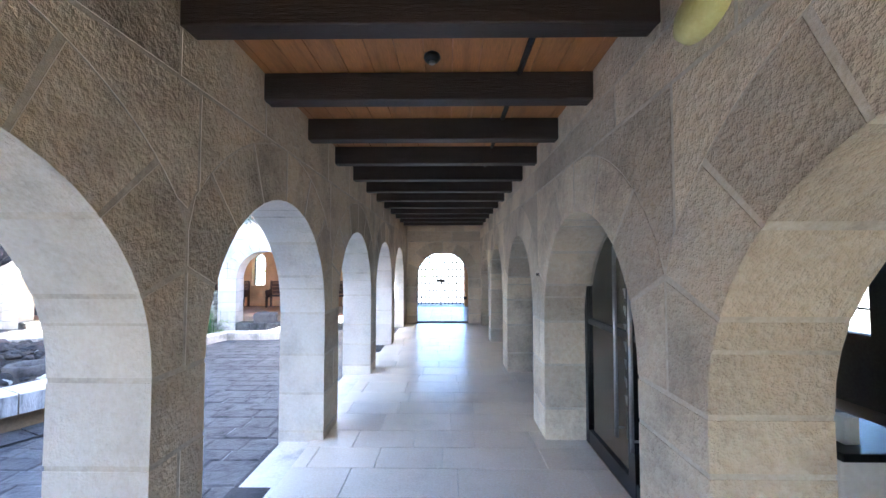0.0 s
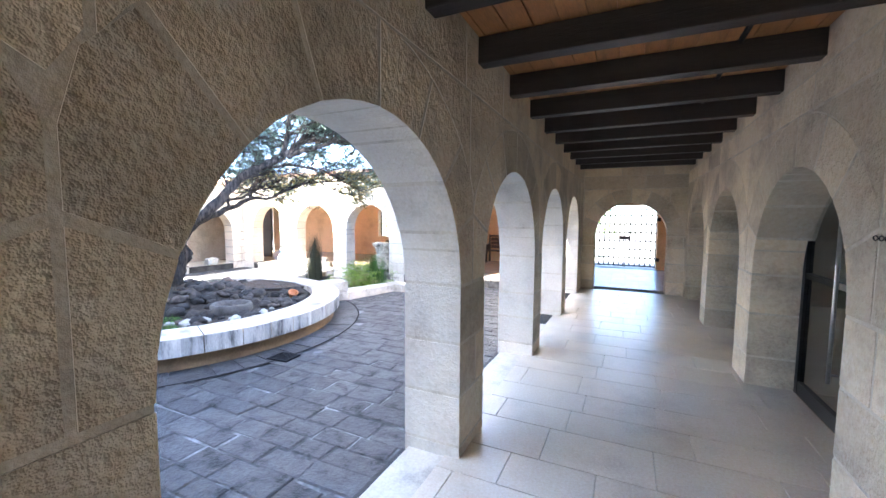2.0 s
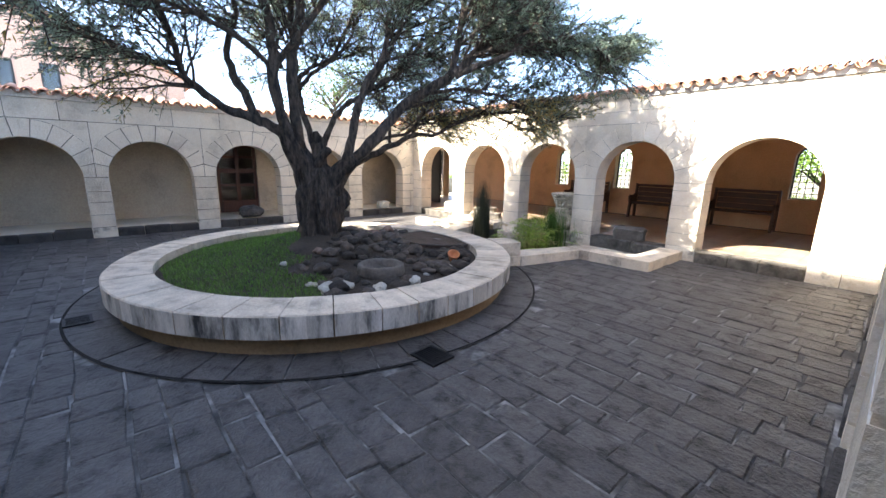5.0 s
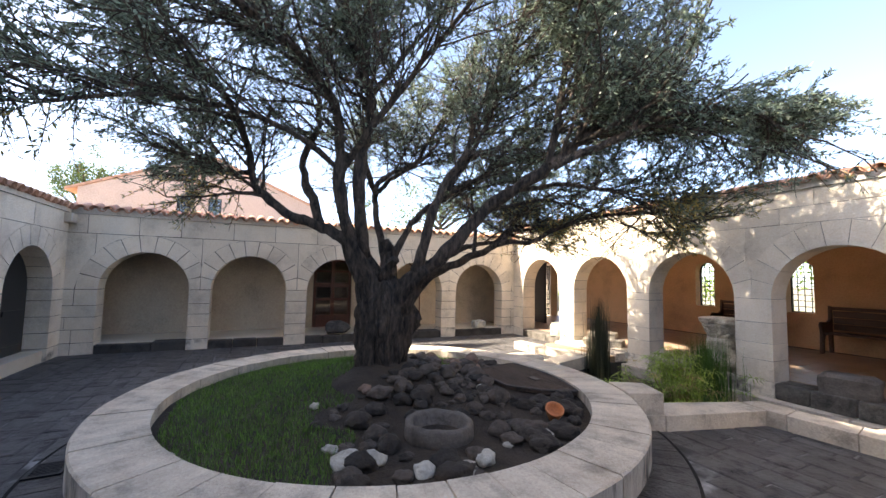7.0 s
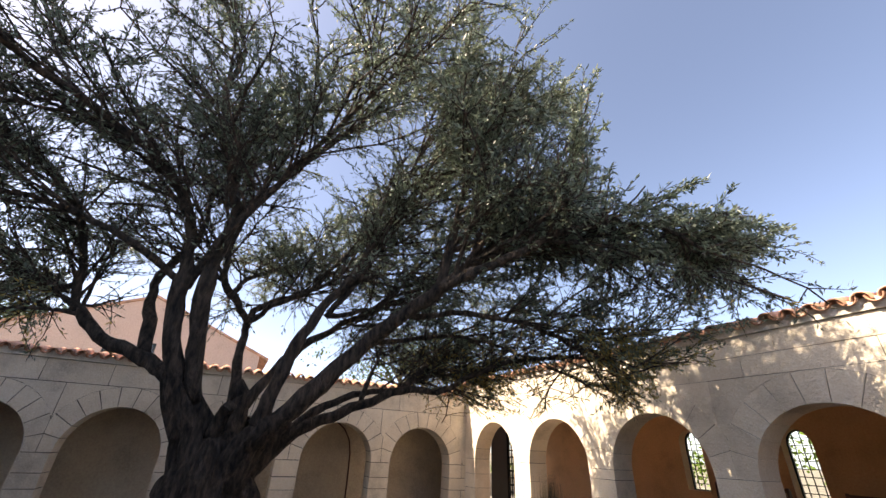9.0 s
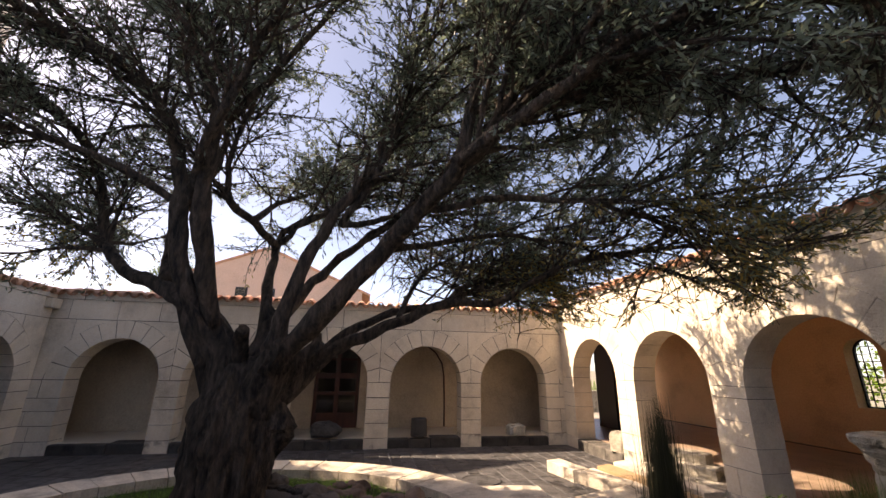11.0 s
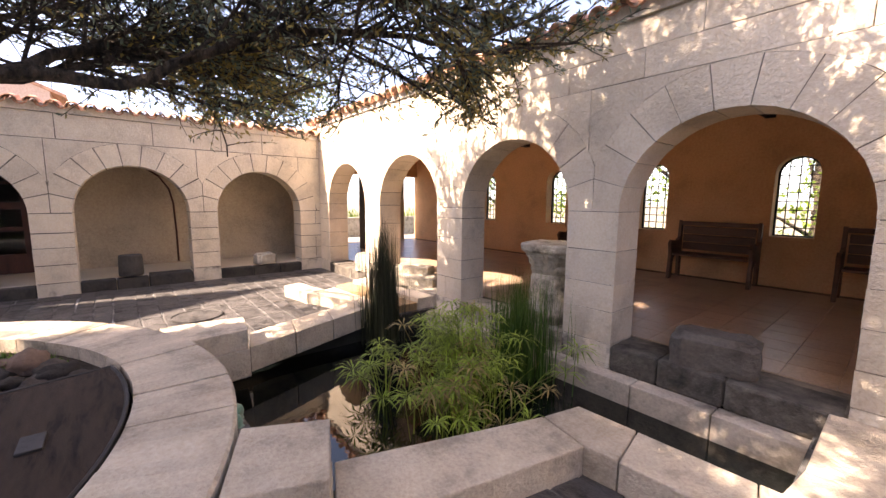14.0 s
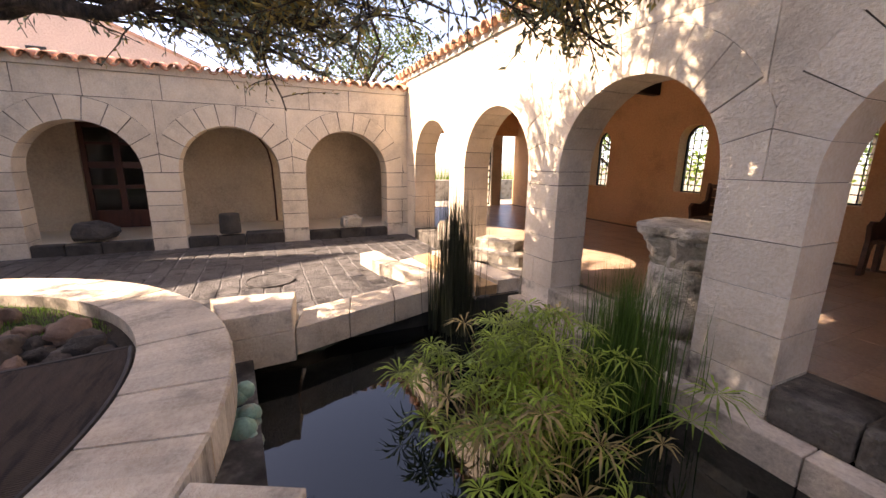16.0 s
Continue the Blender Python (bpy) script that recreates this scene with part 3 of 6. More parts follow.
def grille_leaf(parent, p0, along, width, low, high, bars, rails):
    """One leaf of an iron gate, bar by bar."""
    o, a = Vector(p0), Vector(along)
    side = Vector((-a.y, a.x, 0))

    def bar(name, u0, u1, z0, z1, t):
        s = Shape()
        q = [o + a * u0 - side * t, o + a * u1 - side * t, o + a * u1 + side * t, o + a * u0 + side * t]
        s.solid([(v.x, v.y, z0) for v in q], (0, 0, z1 - z0))
        put(name, s, IRON, parent)
    bar("stile", 0, 0.035, low, high, 0.018)
    bar("stile", width - 0.035, width, low, high, 0.018)
    for k in range(1, bars):
        u = width * k / bars
        bar("upright_bar", u - 0.02, u + 0.02, low + 0.02, high, 0.018)
    for z in rails:
        bar("rail", 0.01, width - 0.01, z - 0.022, z + 0.022, 0.014)


gate = thing("iron_gate", "black iron grid gate of two closed leaves with a lock box", "gate", at=(0.82, NB + 0.15, FLOOR))
gate.location = (0, 0, 0)
for gx0 in (-0.12, 0.825):
    grille_leaf(gate, (gx0, NB + 0.18, 0), (1, 0, 0), 0.935, FLOOR + 0.03, 2.15, 6, [0.25, 0.52, 0.80, 1.08, 1.36, 1.64, 1.92, 2.12])
s = Shape()
s.box((0.68, NB + 0.13, 1.12), (0.96, NB + 0.20, 1.24))
put("lock_box", s, IRON, gate, "dark lock box")
for hx in (-0.16, 1.80):
    for hz in (0.5, 1.8):
        s = Shape()
        s.box((hx - 0.05, NB - 0.02, hz - 0.06), (hx + 0.05, NB + 0.2, hz + 0.06))
        put("hinge", s, IRON, gate)

# west end of the north wing: pillar, open iron gate, street beyond
closing("wall_north_west_end", (-14.6, NY1, 0), (-14.35, 13.1, 3.2), OCHRE_PLASTER, "ochre end wall of the north wing")
closing("wall_north_west_lintel", (-14.6, 13.1, 2.3), (-14.35, NB + 0.36, 3.2), OCHRE_PLASTER, "lintel over the west gateway")
pillar = Shape()
pillar.box((-14.6, 14.95, 0), (-14.25, 15.3, 2.3))
tagged(put("stone_pillar", pillar, LIMESTONE, bevel=0.012), "square pale stone pillar in the gateway", "pillar")
open_gate = thing("iron_gate", "black iron grid gate leaf standing open", "gate")
grille_leaf(open_gate, (-13.9, 14.0, 0), (-0.40, 0.917, 0), 1.0, FLOOR + 0.03, 2.2, 7, [0.25, 0.45, 0.65, 0.85, 1.05, 1.25, 1.45, 1.65, 1.85, 2.05, 2.18])
dark_door = Shape()
dark_door.box((-12.9, 12.9, FLOOR), (-12.1, 12.96, 2.25))
dd = tagged(put("door_1", dark_door, BLACK_FRAME, bevel=0.01), "tall dark wooden door standing ajar", "door", "", "structure")

# ---- covered walk: ceiling ----
ceil = Shape()
n_planks = 14
for k in range(n_planks):
    a = EX0 + 0.3 + (RX0 + 0.1 - EX0 - 0.3) * k / n_planks
    b = EX0 + 0.3 + (RX0 + 0.1 - EX0 - 0.3) * (k + 1) / n_planks
    ceil.box((a + 0.003, -2.6, 3.03), (b - 0.003, NY0 + 0.1, 3.06))
structure("ceiling", ceil, PLANK_WOOD, "orange pine plank ceiling of the covered walk", "ceiling")
for k in range(17):
    y = -1.96 + 0.775 * k
    s = Shape()
    s.box((EX1 - 0.1, y - 0.06, 2.85), (RX0 + 0.1, y + 0.06, 3.026))
    tagged(put("ceiling_beam", s, BEAM_WOOD, bevel=0.008), "dark stained timber ceiling beam", "beam", "beams over the walk")
s = Shape()
s.tube([(1.56, -2.5, 3.015), (1.56, 4.0, 3.015), (1.57, 11.1, 3.015)], [0.018] * 3, 6)
tagged(put("cable_conduit", s, IRON), "black cable conduit along the plank ceiling", "conduit")
det = thing("smoke_detector", "small dark round smoke detector under the planks", "detector", at=(0, 0, 0))
s = Shape()
s.lathe([(0.0, 0.0), (0.03, 0.0), (0.045, -0.012), (0.05, -0.03), (0.035, -0.05), (0.0, -0.052)], (1.02, 2.42, 3.03), 16)
put("housing", s, BLACK_FRAME, det, smooth=True)
s = Shape()
s.lathe([(0.0, 0.0), (0.018, 0.0), (0.018, -0.012), (0.0, -0.012)], (1.02, 2.42, 2.979), 12)
put("sensor", s, STEEL, det, "small steel sensor")
sign = thing("wall_lamp", "pale yellow oval wall lamp on the stone above the arch", "lamp")
s = Shape()
s.lathe([(0.0, 0.07), (0.06, 0.065), (0.10, 0.04), (0.115, 0.0), (0.11, -0.005), (0.0, -0.006)], (0, 0, 0), 20)
lamp = put("shade", s, YELLOW_SIGN, sign, smooth=True)
lamp.matrix_basis = Matrix.Translation((RX0 - 0.006, 1.56, 2.70)) @ Euler((0, radians(-90), 0)).to_matrix().to_4x4() @ Matrix.Diagonal((0.8, 1.3, 1, 1))
s = Shape()
s.box((RX0 - 0.012, 1.48, 2.65), (RX0 + 0.004, 1.64, 2.75))
put("mount", s, IRON, sign)

# glazed doors behind the far arches
def glazed_door(mid, name_label):
    d = thing("glazed_door", name_label, "door", "glazed doors of the shop")
    x = RX1 - 0.06
    half = 0.91
    for a, b in ((mid - half, mid - half + 0.06), (mid - 0.05, mid + 0.05), (mid + half - 0.06, mid + half)):
        s = Shape()
        s.box((x, a, FLOOR), (x + 0.06, b, 2.2))
        put("door_stile", s, BLACK_FRAME, d)
    for z0, z1 in ((FLOOR, FLOOR + 0.12), (1.27, 1.32), (2.12, 2.2)):
        s = Shape()
        s.box((x + 0.005, mid - half + 0.06, z0), (x + 0.055, mid + half - 0.06, z1))
        put("door_rail", s, BLACK_FRAME, d)
    for a, b in ((mid - half + 0.06, mid - 0.05), (mid + 0.05, mid + half - 0.06)):
        s = Shape()
        s.box((x + 0.025, a, FLOOR + 0.12), (x + 0.033, b, 2.12))
        put("pane", s, GLASS, d)
    for yy in (mid - 0.12, mid + 0.12):
        s = Shape()
        s.tube([(x - 0.05, yy, 0.55), (x - 0.05, yy, 1.95)], [0.014, 0.014], 8)
        s.tube([(x, yy, 0.62), (x - 0.05, yy, 0.62)], [0.009, 0.009], 6)
        s.tube([(x, yy, 1.88), (x - 0.05, yy, 1.88)], [0.009, 0.009], 6)
        put("pull_handle", s, STEEL, d, "long steel pull handle", smooth=True)
    return d


for m in (R_MID[2], R_MID[3], R_MID[4], R_MID[5]):
    glazed_door(m, "black framed glazed double door with long steel handles")
s = Shape()
s.box((2.8, 1.95, FLOOR), (3.2, 3.4, 0.98))
counter = thing("shop_counter", "white shop counter with small goods on it", "counter")
put("body", s, WHITE_PAINT, counter, bevel=0.01)
s = Shape()
s.box((2.76, 1.9, 0.984), (3.25, 3.45, 1.02))
put("countertop", s, BLACK_FRAME, counter, bevel=0.006)
rnd = random.Random(5)
for k in range(9):
    s = Shape()
    w, h = rnd.uniform(0.04, 0.08), rnd.uniform(0.06, 0.14)
    yy = 1.98 + 0.155 * k
    s.box((2.85, yy, 1.021), (2.85 + w, yy + w, 1.021 + h))
    tagged(put("goods_box", s, rnd.choice((WHITE_PAINT, TURQUOISE, BENCH_WOOD, CLAY)), bevel=0.004), "small boxed souvenir on the shop counter", "box", "goods in the shop")
rack = thing("postcard_rack", "tall dark rack of small pale cards behind the glass door", "rack")
s = Shape()
s.box((2.80, 3.50, FLOOR), (2.84, 4.0, 2.05))
put("panel", s, BLACK_FRAME, rack)
for r in range(9):
    for c in range(3):
        s = Shape()
        yy, z = 3.55 + c * 0.15, 0.5 + r * 0.165
        s.solid([(2.785, yy, z), (2.79, yy, z), (2.77, yy, z + 0.10), (2.765, yy, z + 0.10)], (0, 0.1, 0))
        put("card", s, WHITE_PAINT, rack)
sw = thing("window_shop", "bright small window at the back of the shop", "window", "", "structure")
s = Shape()
s.box((5.98, 4.75, 1.0), (5.99, 5.3, 2.2))
p = put("pane", s, GLASS, sw)
p.visible_shadow = False
for z in (1.3, 1.6, 1.9):
    s = Shape()
    s.box((5.95, 4.75, z - 0.012), (5.975, 5.3, z + 0.012))
    put("grid_bar", s, IRON, sw)
chain = Shape()
for k in range(3):
    chain.tube([(RX0 - 0.012, 4.10 + 0.05 * k + 0.02 * math.cos(w), 1.715 + 0.012 * math.sin(w)) for w in [i * math.pi / 4 for i in range(9)]], [0.003] * 9, 5)
tagged(put("hook_chain", chain, IRON), "short iron chain hooked to the stone pier", "chain")

# ---- west wing door ----
door = thing("door_2", "red-brown wooden double door with open panes, arched", "door", "", "structure")
for a, b in ((5.56, 5.64), (6.04, 6.14), (6.53, 6.61)):
    s = Shape()
    s.box((-13.16, a, FLOOR), (-13.10, b, 2.11))
    put("door_stile", s, DOOR_WOOD, door)
for z, h in ((FLOOR, 0.34), (0.92, 0.07), (1.30, 0.12), (1.72, 0.05), (2.02, 0.09)):
    for ya, yb in ((5.64, 6.04), (6.14, 6.53)):
        s = Shape()
        s.box((-13.155, ya, z), (-13.105, yb, z + h))
        put("door_rail", s, DOOR_WOOD, door)
s = Shape()
s.box((-13.132, 5.64, FLOOR), (-13.126, 6.53, 2.1))
put("pane", s, GLASS, door)

# tube added on the plaster to draw the dark curved edge of the niche arch
s = Shape()
s.tube([(-13.035, 8.74, 0.2), (-13.035, 8.74, 0.8), (-13.035, 8.72, 1.4), (-13.035, 8.66, 1.7), (-13.035, 8.5, 1.95), (-13.035, 8.3, 2.1)], [0.018] * 6, 8)
tagged(put("cable_conduit", s, DOOR_WOOD, smooth=True), "brown cable conduit up the plastered niche wall", "conduit")

# ---- black panel added for the shaded opening in the south wing's corner arch ----
door = thing("arch_shade_panel", "black arched wooden double door, closed, in the stone arch", "door", "", "structure")
for side in (-1, 1):
    s = Shape()
    m, half, spring = S_MID[0], 0.765, 1.27
    ring = [(m + side * 0.004, SY0 + 0.03, 0.0), (m + side * half, SY0 + 0.03, 0.0)]
    ring += [(m + side * half * math.cos(q), SY0 + 0.03, spring + half * math.sin(q)) for q in [k * math.pi / 20 for k in range(10)]]
    ring.append((m + side * 0.004, SY0 + 0.03, spring + half))
    s.solid(ring, (0, 0.05, 0))
    leaf = put("door_leaf", s, BLACK_FRAME, door)
    for z in (0.25, 0.85, 1.45):
        s = Shape()
        xa, xb = sorted((m + side * 0.06, m + side * 0.68))
        s.box((xa, SY0 + 0.081, z), (xb, SY0 + 0.095, z + 0.09))
        put("door_rail", s, BLACK_FRAME, leaf)

# ---- basalt kerbs under the wings ----
def kerb(name, x0, x1, y0, y1, along_x, top, label):
    k = thing(name, label, "kerb", "", "structure")
    rnd = random.Random(int(100 * (x0 + y0)))
    u, end = (x0, x1) if along_x else (y0, y1)
    while u < end - 0.05:
        w = rnd.uniform(0.38, 0.62)
        if end - u - w < 0.25:
            w = end - u
        s = Shape()
        dz = rnd.uniform(-0.012, 0.008)
        if along_x:
            s.box((u + 0.005, y0 + rnd.uniform(0, 0.015), -0.05), (u + w - 0.005, y1, top + dz))
        else:
            s.box((x0, u + 0.005, -0.05), (x1 - rnd.uniform(0, 0.015), u + w - 0.005, top + dz))
        put("kerb_stone", s, WORN_BASALT if along_x else BASALT_BLOCK, k, bevel=0.02)
        u += w


for m, nxt in zip(W_MID, W_MID):
    kerb("kerb_west", WX1 - 0.36, WX1 + 0.02, m - 0.77, m + 0.77, False, 0.178, "dark basalt kerb between the piers")
for m in N_MID[:1] + N_MID[3:]:
    kerb("kerb_north", m - 0.77, m + 0.77, NY0 - 0.03, NY0 + 0.34, True, 0.185, "dark basalt kerb between the piers")
for m in S_MID[1:]:
    kerb("kerb_south", m - 0.76, m + 0.76, SY1 - 0.36, SY1 + 0.02, True, 0.2, "dark basalt kerb between the piers")
kerb("kerb_east", EX0 - 0.02, EX0 + 0.3, 2.2, 3.9, False, 0.17, "dark basalt threshold under the arch")
for m in E_MID[1:2] + E_MID[3:]:
    kerb("kerb_east", EX0 - 0.02, EX0 + 0.3, m - 0.87, m + 0.87, False, 0.17, "dark basalt threshold under the arch")

# ---- roofs ----
def roof(name, origin, along, inward, length, depth, z, spacing=0.215):
    o, a, w = Vector(origin), Vector(along), Vector(inward)
    slope = math.tan(radians(6))
    body = Shape()
    n = int(length / spacing)
    seg = 6
    prof = []
    for i in range(n * seg + 1):
        u = i * spacing / seg
        prof.append((u, 0.055 * math.sin(2 * math.pi * u / spacing - math.pi / 2)))
    rows = 10
    k0 = 0
    for r in range(rows + 1):
        d = 0.25 + (depth - 0.25) * r / rows
        for u, h in prof:
            q = o + a * u + w * d
            body.v.append((q.x, q.y, z + 0.115 + h + slope * d + (0.0 if r % 2 else 0.012)))
    c = len(prof)
    for r in range(rows):
        for i in range(c - 1):
            body.f.append((r * c + i, r * c + i + 1, (r + 1) * c + i + 1, (r + 1) * c + i))
            body.mi.append(0)
    top = structure(name, body, ROOF_TILE, "clay tile roof", "roof", smooth=True)
    bed = Shape()
    e0, e1 = o - w * 0.03, o + a * length - w * 0.03
    bed.solid([(e0.x, e0.y, z + 0.004), (e1.x, e1.y, z + 0.004), (e1.x, e1.y, z + 0.125), (e0.x, e0.y, z + 0.125)], w * 0.4)
    put("mortar_bed", bed, TILE_MORTAR, top, "pale mortar under the eave tiles")
    # eave tiles: one cover and one channel mesh, shared
    def half_pipe(r0, r1, length_, t, flip):
        s = Shape()
        k = 8
        for d, r in ((0, r0), (length_, r1)):
            for rad in (r, r - t):
                for i in range(k + 1):
                    q = math.pi * i / k
                    s.v.append((rad * math.cos(q), d, (1 if not flip else -1) * rad * math.sin(q)))
        c2 = k + 1
        for i in range(k):
            s.f += [(i, i + 1, 2 * c2 + i + 1, 2 * c2 + i), (c2 + i, c2 + i + 1, 3 * c2 + i + 1, 3 * c2 + i), (i, i + 1, c2 + i + 1, c2 + i), (2 * c2 + i, 2 * c2 + i + 1, 3 * c2 + i + 1, 3 * c2 + i)]
            s.mi += [0] * 4
        return s.mesh("eave_tile", ROOF_TILE, True)
    cover, chan = half_pipe(0.088, 0.072, 0.42, 0.014, False), half_pipe(0.08, 0.07, 0.42, 0.012, True)
    rnd = random.Random(int(length * 10))
    turn = math.atan2(w.y, w.x) - math.pi / 2
    for i in range(n):
        for me, du, dz in ((cover, 0.5, 0.085), (chan, 0.0, 0.135)):
            q = o + a * ((i + du) * spacing) - w * (0.10 + rnd.uniform(0, 0.025))
            ob = put("eave_tile", me, None, top)
            ob.matrix_basis = Matrix.Translation((q.x, q.y, z + dz + rnd.uniform(-0.008, 0.008))) @ Euler((radians(15 + rnd.uniform(-2, 2)), 0, turn + radians(rnd.uniform(-3, 3))), "XYZ").to_matrix().to_4x4()


roof("roof_north", (-11.9, NY0, 0), (1, 0, 0), (0, 1, 0), 14.2, 4.2, 3.03)
roof("roof_west", (WX1, 0.4, 0), (0, 1, 0), (-1, 0, 0), 11.0, 2.2, 2.76)
roof("roof_south", (-12.0, SY1, 0), (1, 0, 0), (0, -1, 0), 11.6, 2.4, 2.76)
roof("roof_east", (EX0, -2.6, 0), (0, 1, 0), (1, 0, 0), 13.9, 3.2, 3.03)
s = Shape()
s.box((WX1 - 0.02, SY1 - 0.06, 2.56), (WX1 + 0.24, SY1 + 0.12, 2.74))
tagged(put("corner_stone", s, LIMESTONE, bevel=0.015), "projecting stone block under the corner of the eaves", "stone")

# ---- round planter ----
planter = thing("planter", "round stone planter with pale coping slabs, darkly streaked outside", "planter")
s = Shape()
sides = 96
s.lathe([(R_OUT - 0.10, -0.02), (R_OUT - 0.10, 0.188)], RING, sides)
s.lathe([(R_IN + 0.04, 0.0), (R_IN + 0.04, 0.188)], RING, sides)
put("plinth_wall", s, OCHRE_STONE, planter, "ochre stone base set back under the coping")
rnd = random.Random(11)
n_cope = 42
angle = 0.0
cuts = [0.0]
for k in range(n_cope):
    cuts.append(cuts[-1] + rnd.uniform(0.8, 1.2))
cuts = [c / cuts[-1] * 2 * math.pi for c in cuts]
for k in range(n_cope):
    a0, a1 = cuts[k] + 0.0024, cuts[k + 1] - 0.0024
    s = Shape()
    steps = 4
    top = 0.41 + rnd.uniform(-0.004, 0.004)
    pts = [[], [], [], []]
    for i in range(steps + 1):
        w = a0 + (a1 - a0) * i / steps
        for lst, r, z in ((pts[0], R_OUT, 0.19), (pts[1], R_OUT, top - 0.012), (pts[2], R_OUT - 0.014, top), (pts[3], R_IN, top)):
            lst.append((RING.x + r * math.cos(w), RING.y + r * math.sin(w), z))
    low_in = [(RING.x + R_IN * math.cos(a0 + (a1 - a0) * i / steps), RING.y + R_IN * math.sin(a0 + (a1 - a0) * i / steps), 0.19) for i in range(steps + 1)]
    for i in range(steps):
        s.poly([pts[0][i], pts[0][i + 1], pts[1][i + 1], pts[1][i]], 1)
        s.poly([pts[1][i], pts[1][i + 1], pts[2][i + 1], pts[2][i]], 0)
        s.poly([pts[2][i], pts[2][i + 1], pts[3][i + 1], pts[3][i]], 0)
        s.poly([pts[3][i], pts[3][i + 1], low_in[i + 1], low_in[i]], 0)
        s.poly([low_in[i], low_in[i + 1], pts[0][i + 1], pts[0][i]], 0)
    for i in (0, steps):
        s.poly([pts[0][i], pts[1][i], pts[2][i], pts[3][i], low_in[i]], 0)
    put("coping_slab", s, [COPING, COPING_STAINED], planter)


def mound(x, y):
    d = math.hypot(x - RING.x, y - RING.y)
    return 0.30 + 0.26 * math.exp(-(math.hypot(x + 6.45, y - 5.65) / 0.95) ** 2) + 0.05 * max(0, 1 - d / 2.2) + 0.03 * noise.noise(Vector((x * 2, y * 2, 0)))


s = Shape()
rows, cols = 26, 72
for r in range(rows + 1):
    for c in range(cols):
        rad, w = (R_IN + 0.02) * r / rows, 2 * math.pi * c / cols
        px, py = RING.x + rad * math.cos(w), RING.y + rad * math.sin(w)
        s.v.append((px, py, mound(px, py)))
for r in range(rows):
    for c in range(cols):
        d = (c + 1) % cols
        s.f.append((r * cols + c, r * cols + d, (r + 1) * cols + d, (r + 1) * cols + c))
        s.mi.append(0)
tagged(put("soil", s, SOIL, smooth=True), "dark bare soil mounded round the olive trunk", "soil", "", "structure")


def blades(name, material_, spots, label, category, kind="stuff"):
    """Many narrow blades in one mesh: (x, y, z, height, lean, width)."""
    rnd = random.Random(len(spots))
    v, f = [], []
    for x, y, z, h, lean, w in spots:
        t = rnd.uniform(0, 2 * math.pi)
        dx, dy = math.cos(t), math.sin(t)
        k = len(v)
        v += [(x - dy * w, y + dx * w, z), (x + dy * w, y - dx * w, z), (x + dx * lean * 0.4 + dy * w * 0.6, y + dy * lean * 0.4 - dx * w * 0.6, z + h * 0.65), (x + dx * lean * 0.4 - dy * w * 0.6, y + dy * lean * 0.4 + dx * w * 0.6, z + h * 0.65), (x + dx * lean, y + dy * lean, z + h)]
        f += [(k, k + 1, k + 2, k + 3), (k + 3, k + 2, k + 4)]
    me = bpy.data.meshes.new(name)
    me.from_pydata(v, [], f)
    me.materials.append(material_)
    ob = new(name, me)
    return tagged(ob, label, category, "", kind)


def grass_here(x, y):
    dx, dy = x - RING.x, y - RING.y
    d = math.hypot(dx, dy)
    w = math.degrees(math.atan2(dy, dx))
    edge = 0.12 * noise.noise(Vector((x * 2.3, y * 2.3, 4)))
    if d > R_IN - 0.04:
        return False
    if -170 < w < (-52 if d < 1.2 else -32) + 90 * edge and d > 0.55 + edge:
        return True
    if (w > 120 or w < -170) and 1.3 + edge < d:
        return True
    return False


rnd = random.Random(3)
spots = []
while len(spots) < 26000:
    x, y = RING.x + rnd.uniform(-2.1, 2.1), RING.y + rnd.uniform(-2.1, 2.1)
    if grass_here(x, y):
        spots.append((x, y, mound(x, y) - 0.005, rnd.uniform(0.02, 0.06), rnd.uniform(0.0, 0.045), 0.0025))
blades("grass", GRASS, spots, "short green lawn grass in the planter", "grass")

